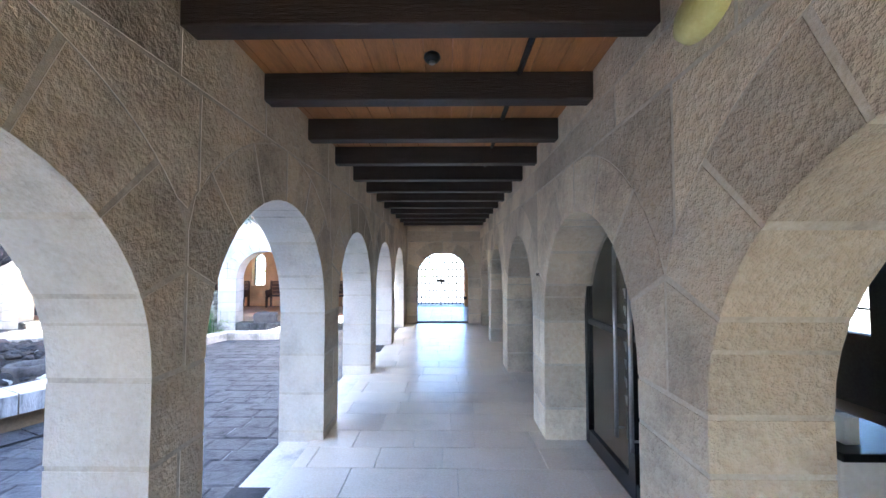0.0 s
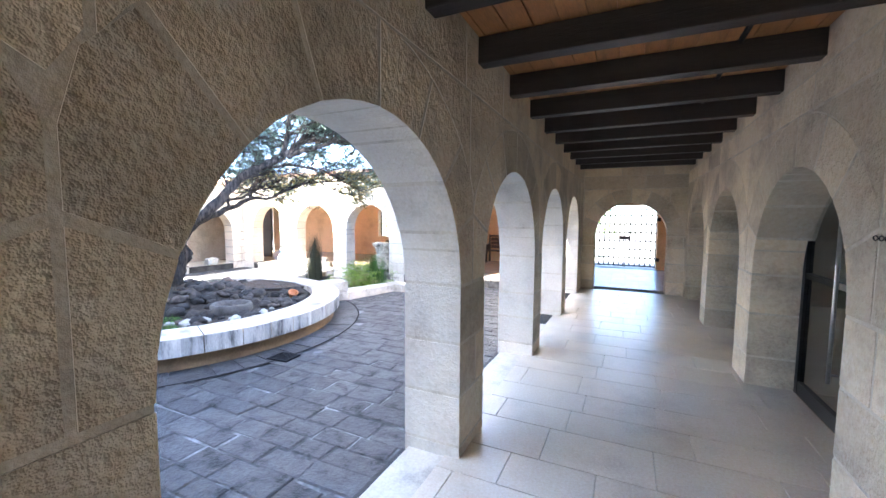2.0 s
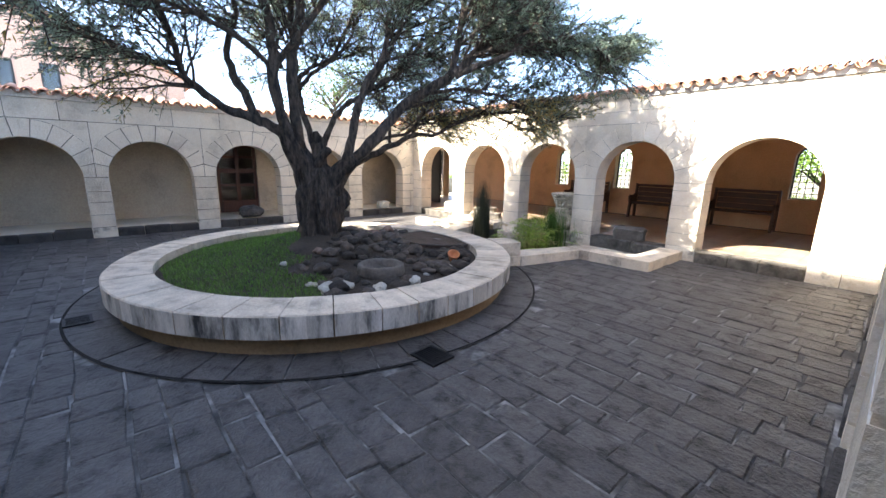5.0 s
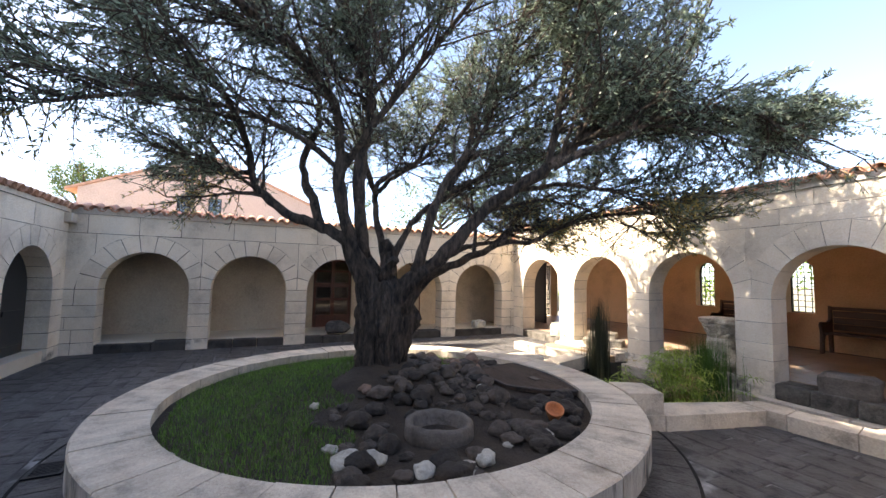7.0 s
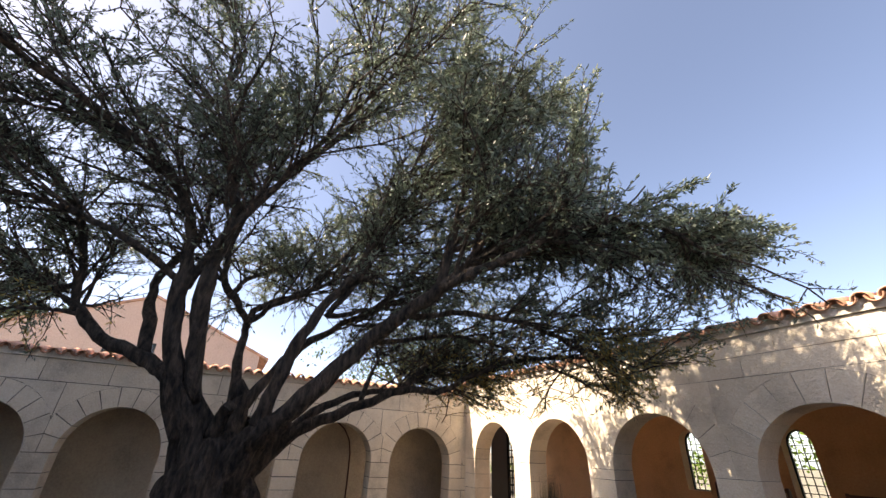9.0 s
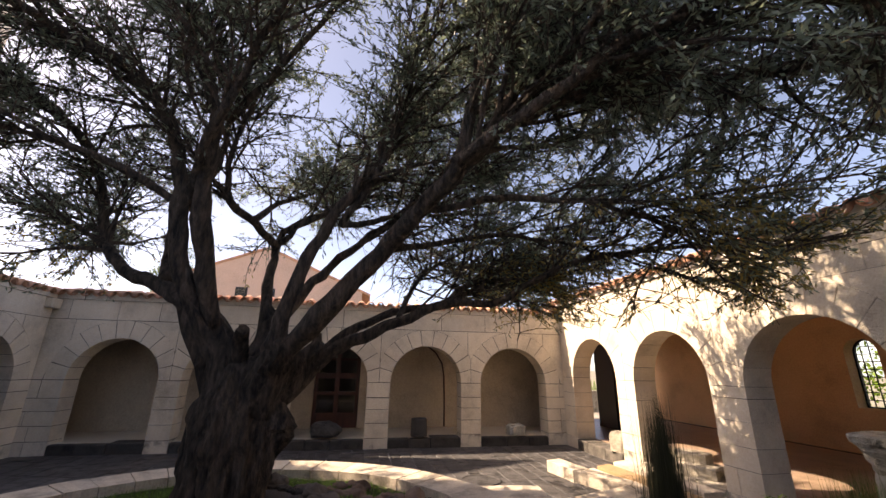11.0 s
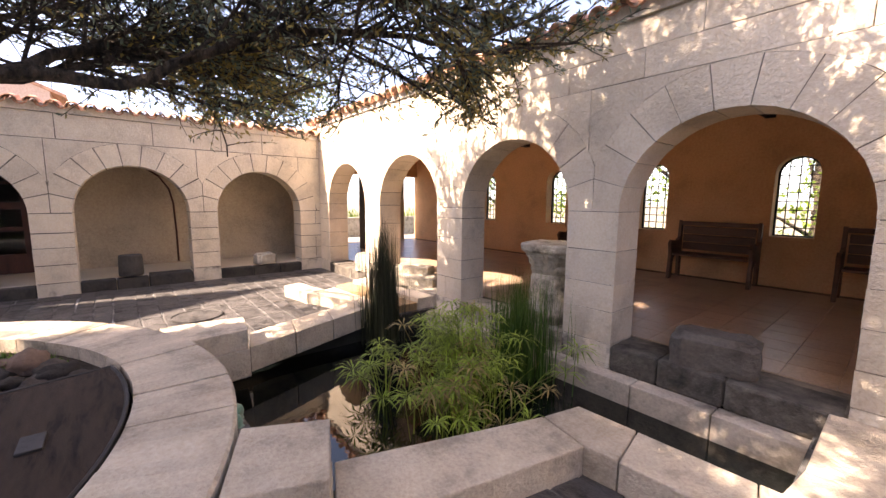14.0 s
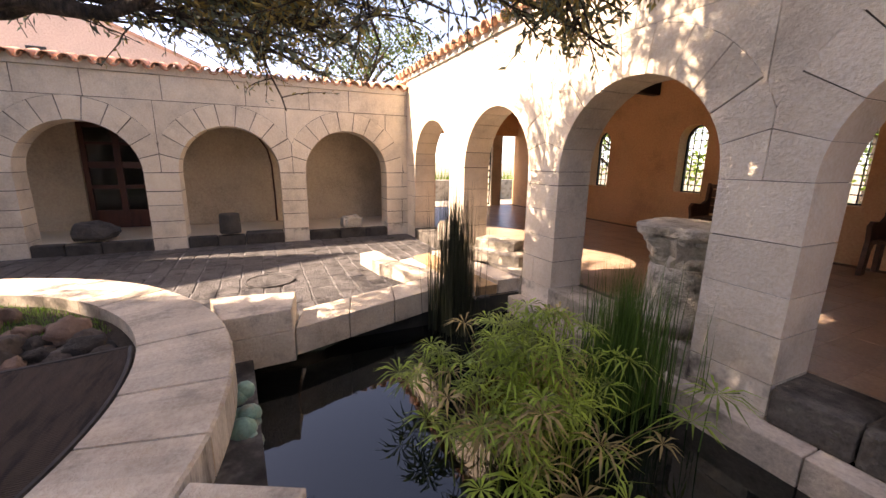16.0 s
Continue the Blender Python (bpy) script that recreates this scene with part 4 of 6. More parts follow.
# ---- olive tree ----
def olive_tree():
    tree = thing("olive_tree", "old gnarled olive tree with a dark trunk and wide grey-green crown", "tree", at=(0, 0, 0))
    rnd = random.Random(21)
    tx, ty = -6.50, 5.66
    s = Shape()
    levels = 56
    sides = 96
    profile = [(0.26, 0.45), (0.42, 0.36), (0.56, 0.32), (0.75, 0.33), (0.95, 0.345), (1.15, 0.34), (1.32, 0.305), (1.46, 0.27), (1.56, 0.22), (1.66, 0.10)]

    def radius_at(z):
        for (za, ra), (zb, rb) in zip(profile, profile[1:]):
            if z <= zb:
                return ra + (rb - ra) * (z - za) / (zb - za)
        return profile[-1][1]
    for i in range(levels + 1):
        z = 0.26 + 1.40 * i / levels
        r = radius_at(z)
        for k in range(sides):
            w = 2 * math.pi * k / sides
            u = w + 0.35 * (z - 0.3)
            lobes = 0.085 * math.sin(5 * u + 1.2) + 0.055 * math.sin(9 * u + 1) + 0.035 * math.sin(14 * u - 2 * z)
            knobs = 0.15 * noise.noise(Vector((2.4 * math.cos(w) + 5, 2.4 * math.sin(w), z * 2.6))) + 0.13 * noise.noise(Vector((6 * math.cos(w), 6 * math.sin(w), z * 6.5)))
            creases = -0.34 * max(0.0, noise.noise(Vector((7 * math.cos(u), 7 * math.sin(u), z * 2.0))) - 0.04) - 0.10 * abs(noise.noise(Vector((15 * math.cos(u), 15 * math.sin(u), z * 5.0))))
            q = r * (1 + lobes + knobs + creases)
            s.v.append((tx + q * math.cos(w), ty + 0.05 * (z - 0.9) + q * math.sin(w), z))
    for i in range(levels):
        for k in range(sides):
            j = (k + 1) % sides
            s.f.append((i * sides + k, i * sides + j, (i + 1) * sides + j, (i + 1) * sides + k))
            s.mi.append(0)
    s.f.append(tuple(levels * sides + k for k in range(sides)))
    s.mi.append(0)
    put("trunk", s, BARK, tree, "thick furrowed dark trunk", smooth=True)
    def swollen(name, label, pts, radii):
        """A thick gnarled piece of the bole, furrowed along its length."""
        line, rad = [], []
        for i in range(len(pts) - 1):
            for k in range(6):
                line.append(Vector(pts[i]).lerp(Vector(pts[i + 1]), k / 6))
                rad.append(radii[i] + (radii[i + 1] - radii[i]) * k / 6)
        line.append(Vector(pts[-1]))
        rad.append(radii[-1])
        s = Shape()
        s.tube(line, rad, 28, 0, 0.42)
        put(name, s, BARK, tree, label, smooth=True)

    swollen("bole", "thick stem that carries the upright limbs", [(-6.52, 5.58, 1.28), (-6.52, 5.46, 1.62), (-6.47, 5.28, 1.92), (-6.42, 5.14, 2.16)], [0.19, 0.175, 0.15, 0.10])
    swollen("bole", "short stem that carries the spreading limbs", [(-6.42, 5.82, 1.28), (-6.24, 5.93, 1.58), (-6.03, 6.06, 1.76)], [0.18, 0.13, 0.085])
    swollen("stub", "dead upright stub with a broken top", [(-6.55, 5.70, 1.45), (-6.66, 5.76, 1.75), (-6.68, 5.78, 1.98), (-6.66, 5.72, 2.15)], [0.14, 0.105, 0.085, 0.03])
    swollen("stub", "sawn-off limb stub", [(-6.48, 5.92, 1.36), (-6.55, 6.12, 1.58), (-6.52, 6.32, 1.74)], [0.15, 0.13, 0.10])
    swollen("stub", "short snag on a sawn limb", [(-6.53, 6.22, 1.68), (-6.52, 6.24, 1.88)], [0.05, 0.03])
    swollen("stub", "pale cut limb", [(-6.40, 5.62, 1.62), (-6.25, 5.66, 1.80), (-6.14, 5.70, 1.86)], [0.07, 0.055, 0.045])
    swollen("knob", "bulging burl on the trunk", [(-6.42, 5.96, 0.92), (-6.40, 6.02, 1.10), (-6.42, 5.96, 1.28)], [0.07, 0.13, 0.07])

    twigs = []

    def bend(p, d, length, r0, r1, steps, lift):
        pts, radii, q, e = [p.copy()], [r0], p.copy(), d.normalized()
        for i in range(steps):
            e = (e + Vector((rnd.uniform(-1, 1), rnd.uniform(-1, 1), rnd.uniform(-0.7, 0.7) + lift)) * 0.24).normalized()
            q = q + e * (length / steps)
            pts.append(q.copy())
            radii.append(r0 + (r1 - r0) * (i + 1) / steps)
        return pts, radii, e

    fine = Shape()
    centre = Vector((-6.2, 6.0, 3.0))

    def allowed(p):
        """The crown keeps clear of the ground, and of the air east of it over the path."""
        if p.z < (2.0 if p.y > 8.3 else 2.15) + 0.25 * noise.noise(p * 0.9):
            return False
        if p.x > -4.5 and p.y < 8.0:
            return p.z > 3.0 and p.x < -3.3
        east = -2.0 - 0.60 * (p.y - 4.99)
        if p.x > east:
            return p.y > 7.4 and 2.6 < p.z < 3.75 and p.x < -3.25
        return p.y < 10.6

    def limb(r, start, bare, *pts):
        """One limb through its points; twigs grow past the bare share of it."""
        dense = [Vector(p) for p in pts]
        radii = [0.78 * r * (1 - 0.72 * i / (len(pts) - 1)) for i in range(len(pts))]
        curve, rad2 = [], []
        for i in range(len(dense) - 1):
            p0, p1, p2, p3 = dense[max(i - 1, 0)], dense[i], dense[i + 1], dense[min(i + 2, len(dense) - 1)]
            for k in range(4):
                t = k / 4
                c = 0.5 * ((2 * p1) + (p2 - p0) * t + (2 * p0 - 5 * p1 + 4 * p2 - p3) * t * t + (3 * p1 - p0 - 3 * p2 + p3) * t ** 3)
                wob = 0.018
                curve.append(c + Vector((rnd.uniform(-wob, wob), rnd.uniform(-wob, wob), rnd.uniform(-wob, wob))))
                rad2.append((radii[i] + (radii[i + 1] - radii[i]) * t) * rnd.uniform(0.92, 1.1))
        curve.append(dense[-1])
        rad2.append(radii[-1])
        s = Shape()
        s.tube(curve, rad2, 12, 0, 0.3)
        put("limb", s, BARK, tree, smooth=True)
        n = len(curve)
        for i in range(int(n * bare), n):
            for rep in range(start):
                p = curve[i]
                run = (curve[min(i + 1, n - 1)] - curve[max(i - 1, 0)]).normalized()
                out = (p - centre)
                out.z *= 0.5
                d = run * 0.5 + out.normalized() * 0.6 + Vector((rnd.uniform(-1, 1), rnd.uniform(-1, 1), rnd.uniform(-0.5, 0.9))) * 0.9
                sub, sr, e = bend(p, d, rnd.uniform(0.7, 1.5), max(0.012, rad2[i] * 0.42), 0.007, 6, 0.06)
                if not allowed(sub[3]) or not allowed(sub[6]):
                    continue
                fine.tube(sub, sr, 6, 0, 0.0, False)
                for j in range(2, 7):
                    for rep2 in range(3):
                        d2 = (sub[j] - sub[j - 1]).normalized() * 0.7 + Vector((rnd.uniform(-1, 1), rnd.uniform(-1, 1), rnd.uniform(-0.7, 0.6))) * 0.9
                        tw, tr, e2 = bend(sub[j], d2, rnd.uniform(0.3, 0.65), 0.007, 0.0025, 4, -0.08)
                        if not allowed(tw[-1]):
                            continue
                        fine.tube(tw, tr, 3, 0, 0.0, False)
                        twigs.append(tw)

    limb(0.100, 2, 0.50, (-6.46, 5.30, 1.90), (-6.45, 5.08, 2.12), (-6.58, 4.80, 2.27), (-6.70, 4.50, 2.36), (-6.82, 4.22, 2.60), (-6.92, 4.05, 2.82), (-6.9, 3.95, 3.36), (-6.8, 3.69, 3.80), (-6.60, 3.33, 4.10))
    limb(0.105, 2, 0.50, (-6.45, 5.26, 1.95), (-6.30, 5.06, 2.40), (-6.26, 5.00, 2.92), (-6.1, 4.96, 3.36), (-6.0, 4.83, 3.65), (-5.85, 4.50, 3.98), (-5.5, 4.06, 4.05), (-5.1, 3.52, 4.13))
    limb(0.110, 2, 0.50, (-6.42, 5.36, 1.90), (-6.26, 5.25, 2.45), (-6.08, 5.22, 3.10), (-5.92, 5.27, 3.64), (-5.85, 5.02, 4.28), (-5.75, 4.86, 4.9), (-5.65, 4.9, 5.5))
    limb(0.085, 2, 0.50, (-6.60, 4.85, 2.28), (-6.85, 4.72, 2.75), (-7.05, 4.65, 3.20), (-7.20, 4.85, 3.78), (-7.40, 4.8, 4.50), (-7.6, 4.7, 5.1))
    limb(0.065, 2, 0.55, (-6.66, 5.74, 1.75), (-6.88, 5.66, 2.35), (-7.06, 5.66, 2.75), (-7.08, 5.70, 2.98), (-7.12, 5.95, 3.2), (-7.15, 6.25, 3.38), (-7.2, 6.6, 3.9), (-7.3, 6.9, 4.5))
    limb(0.060, 2, 0.35, (-7.06, 5.66, 2.80), (-6.75, 5.5, 2.95), (-6.40, 5.36, 3.05), (-6.3, 5.3, 3.5), (-6.4, 5.4, 4.2), (-6.5, 5.6, 4.9))
    limb(0.075, 2, 0.55, (-6.66, 5.80, 1.85), (-6.72, 6.00, 2.22), (-6.76, 6.26, 2.56), (-6.5, 6.65, 2.85), (-6.3, 7.1, 3.2), (-6.2, 7.5, 3.8))
    limb(0.050, 2, 0.40, (-7.07, 5.66, 2.85), (-7.0, 5.94, 3.11), (-7.15, 6.42, 3.49), (-7.30, 6.79, 3.98), (-7.50, 6.90, 4.81))
    limb(0.088, 2, 0.50, (-6.20, 5.92, 1.55), (-6.04, 6.00, 1.95), (-6.06, 6.14, 2.45), (-6.09, 6.32, 2.88), (-6.02, 6.60, 3.30), (-6.15, 6.8, 3.9), (-6.40, 7.32, 4.80), (-6.3, 7.6, 5.6))
    limb(0.115, 3, 0.46, (-6.20, 5.98, 1.60), (-5.95, 6.30, 1.98), (-5.84, 6.74, 2.49), (-5.5, 7.0, 2.76), (-5.17, 7.26, 3.0), (-5.0, 7.65, 3.35), (-4.95, 8.2, 3.6), (-4.8, 8.8, 3.65), (-4.4, 9.3, 3.55), (-4.0, 9.5, 3.4))
    limb(0.065, 4, 0.20, (-5.17, 7.26, 3.0), (-5.15, 7.4, 3.9), (-5.2, 7.6, 4.7), (-5.2, 7.9, 5.4))
    limb(0.075, 2, 0.60, (-6.5, 6.15, 1.60), (-6.40, 6.55, 1.80), (-6.35, 6.94, 1.98), (-6.35, 7.39, 2.18), (-6.40, 7.86, 2.20), (-6.10, 8.47, 2.53), (-5.8, 9.2, 2.66), (-5.6, 9.8, 2.7))
    limb(0.040, 2, 0.25, (-6.12, 6.38, 2.80), (-6.5, 7.0, 3.1), (-7.0, 7.6, 3.35), (-7.5, 8.2, 3.6))
    limb(0.035, 2, 0.25, (-6.4, 6.94, 2.0), (-6.8, 7.2, 2.5), (-7.3, 7.4, 2.8), (-7.9, 7.6, 3.1))
    limb(0.045, 3, 0.20, (-6.35, 7.39, 2.18), (-6.7, 7.8, 2.5), (-7.1, 8.3, 2.8), (-7.4, 8.8, 3.1))
    limb(0.055, 2, 0.25, (-6.30, 5.02, 2.92), (-5.8, 5.3, 3.4), (-5.4, 5.7, 4.0), (-5.0, 6.1, 4.6), (-4.7, 6.5, 5.2))
    limb(0.050, 2, 0.25, (-6.20, 5.26, 3.76), (-6.1, 5.7, 4.4), (-5.9, 6.2, 5.1), (-5.7, 6.6, 5.8))
    limb(0.045, 3, 0.20, (-4.95, 8.2, 3.6), (-5.5, 8.6, 4.0), (-5.9, 9.1, 4.4), (-6.0, 9.6, 4.6))
    limb(0.060, 2, 0.45, (-6.5, 6.25, 1.66), (-6.55, 6.6, 1.95), (-6.6, 7.0, 2.12), (-6.62, 7.4, 2.2), (-6.7, 7.9, 2.45), (-6.8, 8.4, 2.6))
    limb(0.045, 3, 0.20, (-5.17, 7.26, 3.0), (-4.95, 7.7, 3.5), (-4.9, 8.1, 4.0), (-4.6, 8.4, 4.6))
    limb(0.050, 2, 0.30, (-7.05, 5.38, 3.10), (-7.5, 5.5, 3.5), (-8.0, 5.8, 3.9), (-8.5, 6.2, 4.3))
    limb(0.040, 2, 0.25, (-7.0, 3.99, 2.91), (-7.4, 3.7, 3.0), (-7.9, 3.5, 3.2), (-8.4, 3.5, 3.5))
    limb(0.045, 2, 0.30, (-6.30, 5.02, 2.92), (-6.0, 4.4, 3.2), (-5.9, 3.8, 3.3), (-5.7, 3.2, 3.2), (-5.5, 2.8, 3.0))
    limb(0.045, 2, 0.20, (-6.12, 6.38, 2.80), (-6.0, 6.7, 3.4), (-5.8, 6.9, 4.0), (-5.5, 7.0, 4.7), (-5.3, 7.1, 5.4))
    limb(0.060, 4, 0.35, (-5.06, 7.20, 2.95), (-4.6, 7.65, 3.2), (-4.2, 8.1, 3.42), (-3.85, 8.55, 3.45), (-3.62, 8.95, 3.2))
    limb(0.040, 2, 0.35, (-5.5, 7.0, 2.76), (-5.35, 7.7, 2.85), (-5.2, 8.4, 2.8), (-5.1, 9.0, 2.6), (-5.0, 9.5, 2.4))
    limb(0.040, 1, 0.45, (-5.84, 6.74, 2.49), (-6.0, 7.6, 2.75), (-6.1, 8.4, 2.8), (-6.0, 9.2, 2.6))
    put("twig_mass", fine, BARK, tree, "thin dark branches and twigs")

    rng = np.random.default_rng(4)
    pos, axis = [], []
    for tw in twigs:
        mid = tw[2]
        q = Vector(((mid.x - centre.x) / 3.2, (mid.y - centre.y) / 3.6, (mid.z - 2.6) / 3.0)).length
        many = int(12 + 60 * min(1.0, max(0.0, q - 0.25)) + (10 if mid.y > 7.4 and mid.x > -6.4 else 0))
        clump = 0.55 + 1.5 * noise.noise(mid * 1.25 + Vector((3, 1, 7)))
        many = int(many * min(1.25, max(0.3, clump)) * (0.75 if mid.y < 5.4 else 0.58 if mid.y > 8.2 and mid.z < 3.4 else 0.45 if mid.z < 2.9 and mid.x < -4.6 else 1.0))
        for k in range(many):
            t = rng.uniform(0.1, 1.0) * 4
            i = min(int(t), 3)
            pos.append(tw[i].lerp(tw[i + 1], t - i))
            axis.append((tw[i + 1] - tw[i]).normalized())
    pos, axis = np.array([tuple(p) for p in pos]), np.array([tuple(a) for a in axis])
    n = len(pos)
    d = axis * 0.8 + rng.normal(0, 0.65, (n, 3))
    d[:, 2] -= 0.1
    d /= np.linalg.norm(d, axis=1)[:, None]
    side = np.cross(d, rng.normal(0, 1, (n, 3)))
    side /= np.linalg.norm(side, axis=1)[:, None]
    pos = pos + rng.normal(0, 0.012, (n, 3))
    length, width = rng.uniform(0.04, 0.078, n)[:, None], rng.uniform(0.006, 0.011, n)[:, None]
    v = np.stack([pos, pos + d * length * 0.45 + side * width, pos + d * length, pos + d * length * 0.45 - side * width], 1).reshape(-1, 3)
    low = (pos[:, 2] < 2.8) & (rng.uniform(0, 1, n) < 0.5)
    for name, mat, pick, label in (("foliage", OLIVE_LEAF, ~low, "narrow grey-green olive leaves"), ("yellowing_foliage", OLIVE_YELLOW, low, "yellowing lower leaves")):
        idx = np.nonzero(pick)[0]
        vv = v.reshape(-1, 4, 3)[idx].reshape(-1, 3)
        me = bpy.data.meshes.new(name)
        c = len(idx)
        me.vertices.add(c * 4)
        me.vertices.foreach_set("co", vv.astype(np.float32).ravel())
        me.loops.add(c * 4)
        me.loops.foreach_set("vertex_index", np.arange(c * 4, dtype=np.int32))
        me.polygons.add(c)
        me.polygons.foreach_set("loop_start", np.arange(0, c * 4, 4, dtype=np.int32))
        me.update(calc_edges=True)
        me.materials.append(mat)
        put(name, me, None, tree, label)
    return tree


olive_tree()

# ---- stones of the pool's edge ----
def edge_stone(name, outline, low, top, mats, label, category="coping", group="stones round the pool", bevel=0.008):
    s = Shape()
    s.solid([(x, y, low) for x, y in outline], (0, 0, top - low))
    return tagged(put(name, s, mats, bevel=bevel), label, category, group)


# east side: a block against the planter, then low copings to the north wall
edge_stone("stone_block", [(-4.715, 7.985), (-4.565, 8.355), (-4.975, 8.535), (-5.165, 8.165)], 0.176, 0.41, COPING, "squared pale block set against the planter", "block")
edge_stone("stone_block", [(-4.705, 7.995), (-4.555, 8.360), (-4.985, 8.545), (-5.175, 8.175)], -0.08, 0.172, COPING, "pale lower block under the squared block", "block")
LOW_COPE = "pale low coping stone beside the pool"
edge_stone("coping_stone", [(-4.545, 8.370), (-4.220, 9.670), (-4.550, 9.747), (-4.970, 8.550)], -0.06, 0.17, COPING, LOW_COPE)
edge_stone("coping_stone", [(-4.215, 9.678), (-4.045, 9.695), (-4.105, 10.047), (-4.475, 10.035), (-4.545, 9.755)], -0.06, 0.172, COPING, LOW_COPE)
edge_stone("coping_stone", [(-4.037, 9.695), (-3.465, 9.725), (-3.535, 10.065), (-4.097, 10.049)], -0.06, 0.168, COPING, LOW_COPE)
edge_stone("coping_stone", [(-3.457, 9.725), (-3.005, 9.755), (-3.005, 10.375), (-3.405, 10.375), (-3.445, 10.070), (-3.527, 10.065)], -0.06, 0.171, COPING, LOW_COPE)
edge_stone("coping_stone", [(-3.005, 10.382), (-2.995, 11.235), (-3.405, 11.235), (-3.405, 10.382)], -0.06, 0.168, COPING, LOW_COPE)
# west side of the pool
edge_stone("stone_block", [(-6.880, 8.130), (-6.920, 8.615), (-7.370, 8.685), (-7.450, 8.000)], 0.165, 0.345, COPING, "squared pale block set against the planter", "block")
edge_stone("stone_block", [(-6.870, 8.150), (-6.910, 8.625), (-7.360, 8.695), (-7.430, 8.030)], -0.1, 0.162, COPING, "pale lower block under the squared block", "block")
wx, wy = [-6.96, -7.12, -7.29, -7.46], [8.635, 9.11, 9.59, 10.08]
for k in range(3):
    edge_stone("coping_stone", [(wx[k], wy[k] + 0.004), (wx[k + 1], wy[k + 1] - 0.004), (wx[k + 1] - 0.44, wy[k + 1] + 0.10), (wx[k] - 0.44, wy[k] + 0.108)], -0.08, 0.16 + 0.002 * (k % 2), COPING, "pale coping stone at the pool's west edge")
edge_stone("coping_stone", [(-7.440, 10.095), (-7.500, 10.365), (-8.080, 10.385), (-7.870, 10.195)], -0.08, 0.163, COPING, "pale coping stone at the pool's west corner")
edge_stone("coping_stone", [(-7.890, 10.195), (-8.090, 10.375), (-8.750, 10.125), (-8.710, 9.845)], -0.04, 0.158, COPING, "pale coping stone edging the steps")
edge_stone("coping_stone", [(-8.720, 9.835), (-8.760, 10.115), (-9.480, 9.995), (-9.380, 9.725)], -0.04, 0.165, COPING, "pale coping stone edging the steps")
# steps to the north wing
for k, (ya, yb, zt) in enumerate(((10.40, 10.62, 0.05), (10.63, 10.92, 0.10), (10.93, 11.23, 0.15))):
    edge_stone("step", [(-7.5, ya), (-7.5, yb), (-9.3, yb - 0.12), (-9.2, ya - 0.12)], -0.2, zt, COPING if k != 1 else OCHRE_STONE, "shallow worn stone step up to the north wing", "step", "steps to the north wing")
# ledge along the north piers
xs = [-7.5, -6.8, -6.0, -5.3, -4.6, -4.0, -3.41]
for a, b in zip(xs, xs[1:]):
    edge_stone("ledge_stone", [(a + 0.004, LEDGE - 0.02), (b - 0.004, LEDGE - 0.02), (b - 0.004, NY0 - 0.006), (a + 0.004, NY0 - 0.006)], -0.6, -0.05, LEDGE_STONE, "weathered stone ledge along the water", "ledge")
for m in (N_MID[1], N_MID[2]):
    edge_stone("threshold", [(m - 0.775, NY0 - 0.03), (m + 0.775, NY0 - 0.03), (m + 0.775, NY0 + 0.36), (m - 0.775, NY0 + 0.36)], -0.1, FLOOR, CARVED, "worn stone threshold under the arch", "threshold", "thresholds")

# drains
def grate(x, y, w, d, bars, turn):
    g = thing("drain_grate", "small black iron drain grate in the paving", "grate")
    m = Matrix.Translation((x, y, 0.006)) @ Euler((0, 0, radians(turn))).to_matrix().to_4x4()
    s = Shape()
    for a, b in (((-w, -d), (w, -d + 0.025)), ((-w, d - 0.025), (w, d)), ((-w, -d + 0.025), (-w + 0.025, d - 0.025)), ((w - 0.025, -d + 0.025), (w, d - 0.025))):
        s.box((a[0], a[1], 0), (b[0], b[1], 0.016))
    put("grate_frame", s, IRON, g).matrix_basis = m
    for k in range(bars):
        s = Shape()
        u = -w + 0.03 + (2 * w - 0.06) * (k + 0.5) / bars
        s.box((u - 0.007, -d + 0.025, 0), (u + 0.007, d - 0.025, 0.014))
        put("grate_bar", s, IRON, g).matrix_basis = m
    # flat plate under the bars; its black stands for the shade below
    s = Shape()
    s.box((-w, -d, -0.003), (w, d, 0.003))
    put("shaft", s, BLACK_FRAME, g).matrix_basis = m


grate(-3.0, 5.14, 0.15, 0.13, 9, 5)
grate(-5.92, 2.70, 0.14, 0.12, 7, 3)
s = Shape()
s.lathe([(0.30, 0.0), (0.30, 0.018), (0.275, 0.018), (0.27, 0.008), (0.0, 0.008)], (-8.98, 8.49, 0), 32)
tagged(put("manhole_cover", s, BASALT), "round stone-filled manhole cover in the paving", "manhole")

# ---- in the planter ----
basin = thing("stone_basin", "round rough basalt basin, hollowed like a mortar", "basin")
s = Shape()
bx, by = -4.64, 5.63
bz = mound(bx, by) - 0.13
s.lathe([(0.0, 0.0), (0.20, 0.0), (0.27, 0.06), (0.295, 0.15), (0.29, 0.235), (0.275, 0.255), (0.24, 0.255), (0.222, 0.235), (0.205, 0.13), (0.15, 0.055), (0.0, 0.045)], (bx, by, bz), 28)
for i, v in enumerate(s.v):
    k = 1 + 0.06 * noise.noise(Vector(v) * 9)
    s.v[i] = (bx + (v[0] - bx) * k, by + (v[1] - by) * k, v[2] + 0.012 * noise.noise(Vector(v) * 12))
put("bowl", s, BASIN_STONE, basin, smooth=True)
s = Shape()
s.lathe([(0.0, 0.135), (0.10, 0.13), (0.20, 0.125), (0.20, 0.10)], (bx, by, bz), 24)
put("soil_fill", s, SOIL, basin, "dark earth in the hollow")
pot = thing("clay_pot", "orange terracotta pot half sunk among the rocks", "pot")
s = Shape()
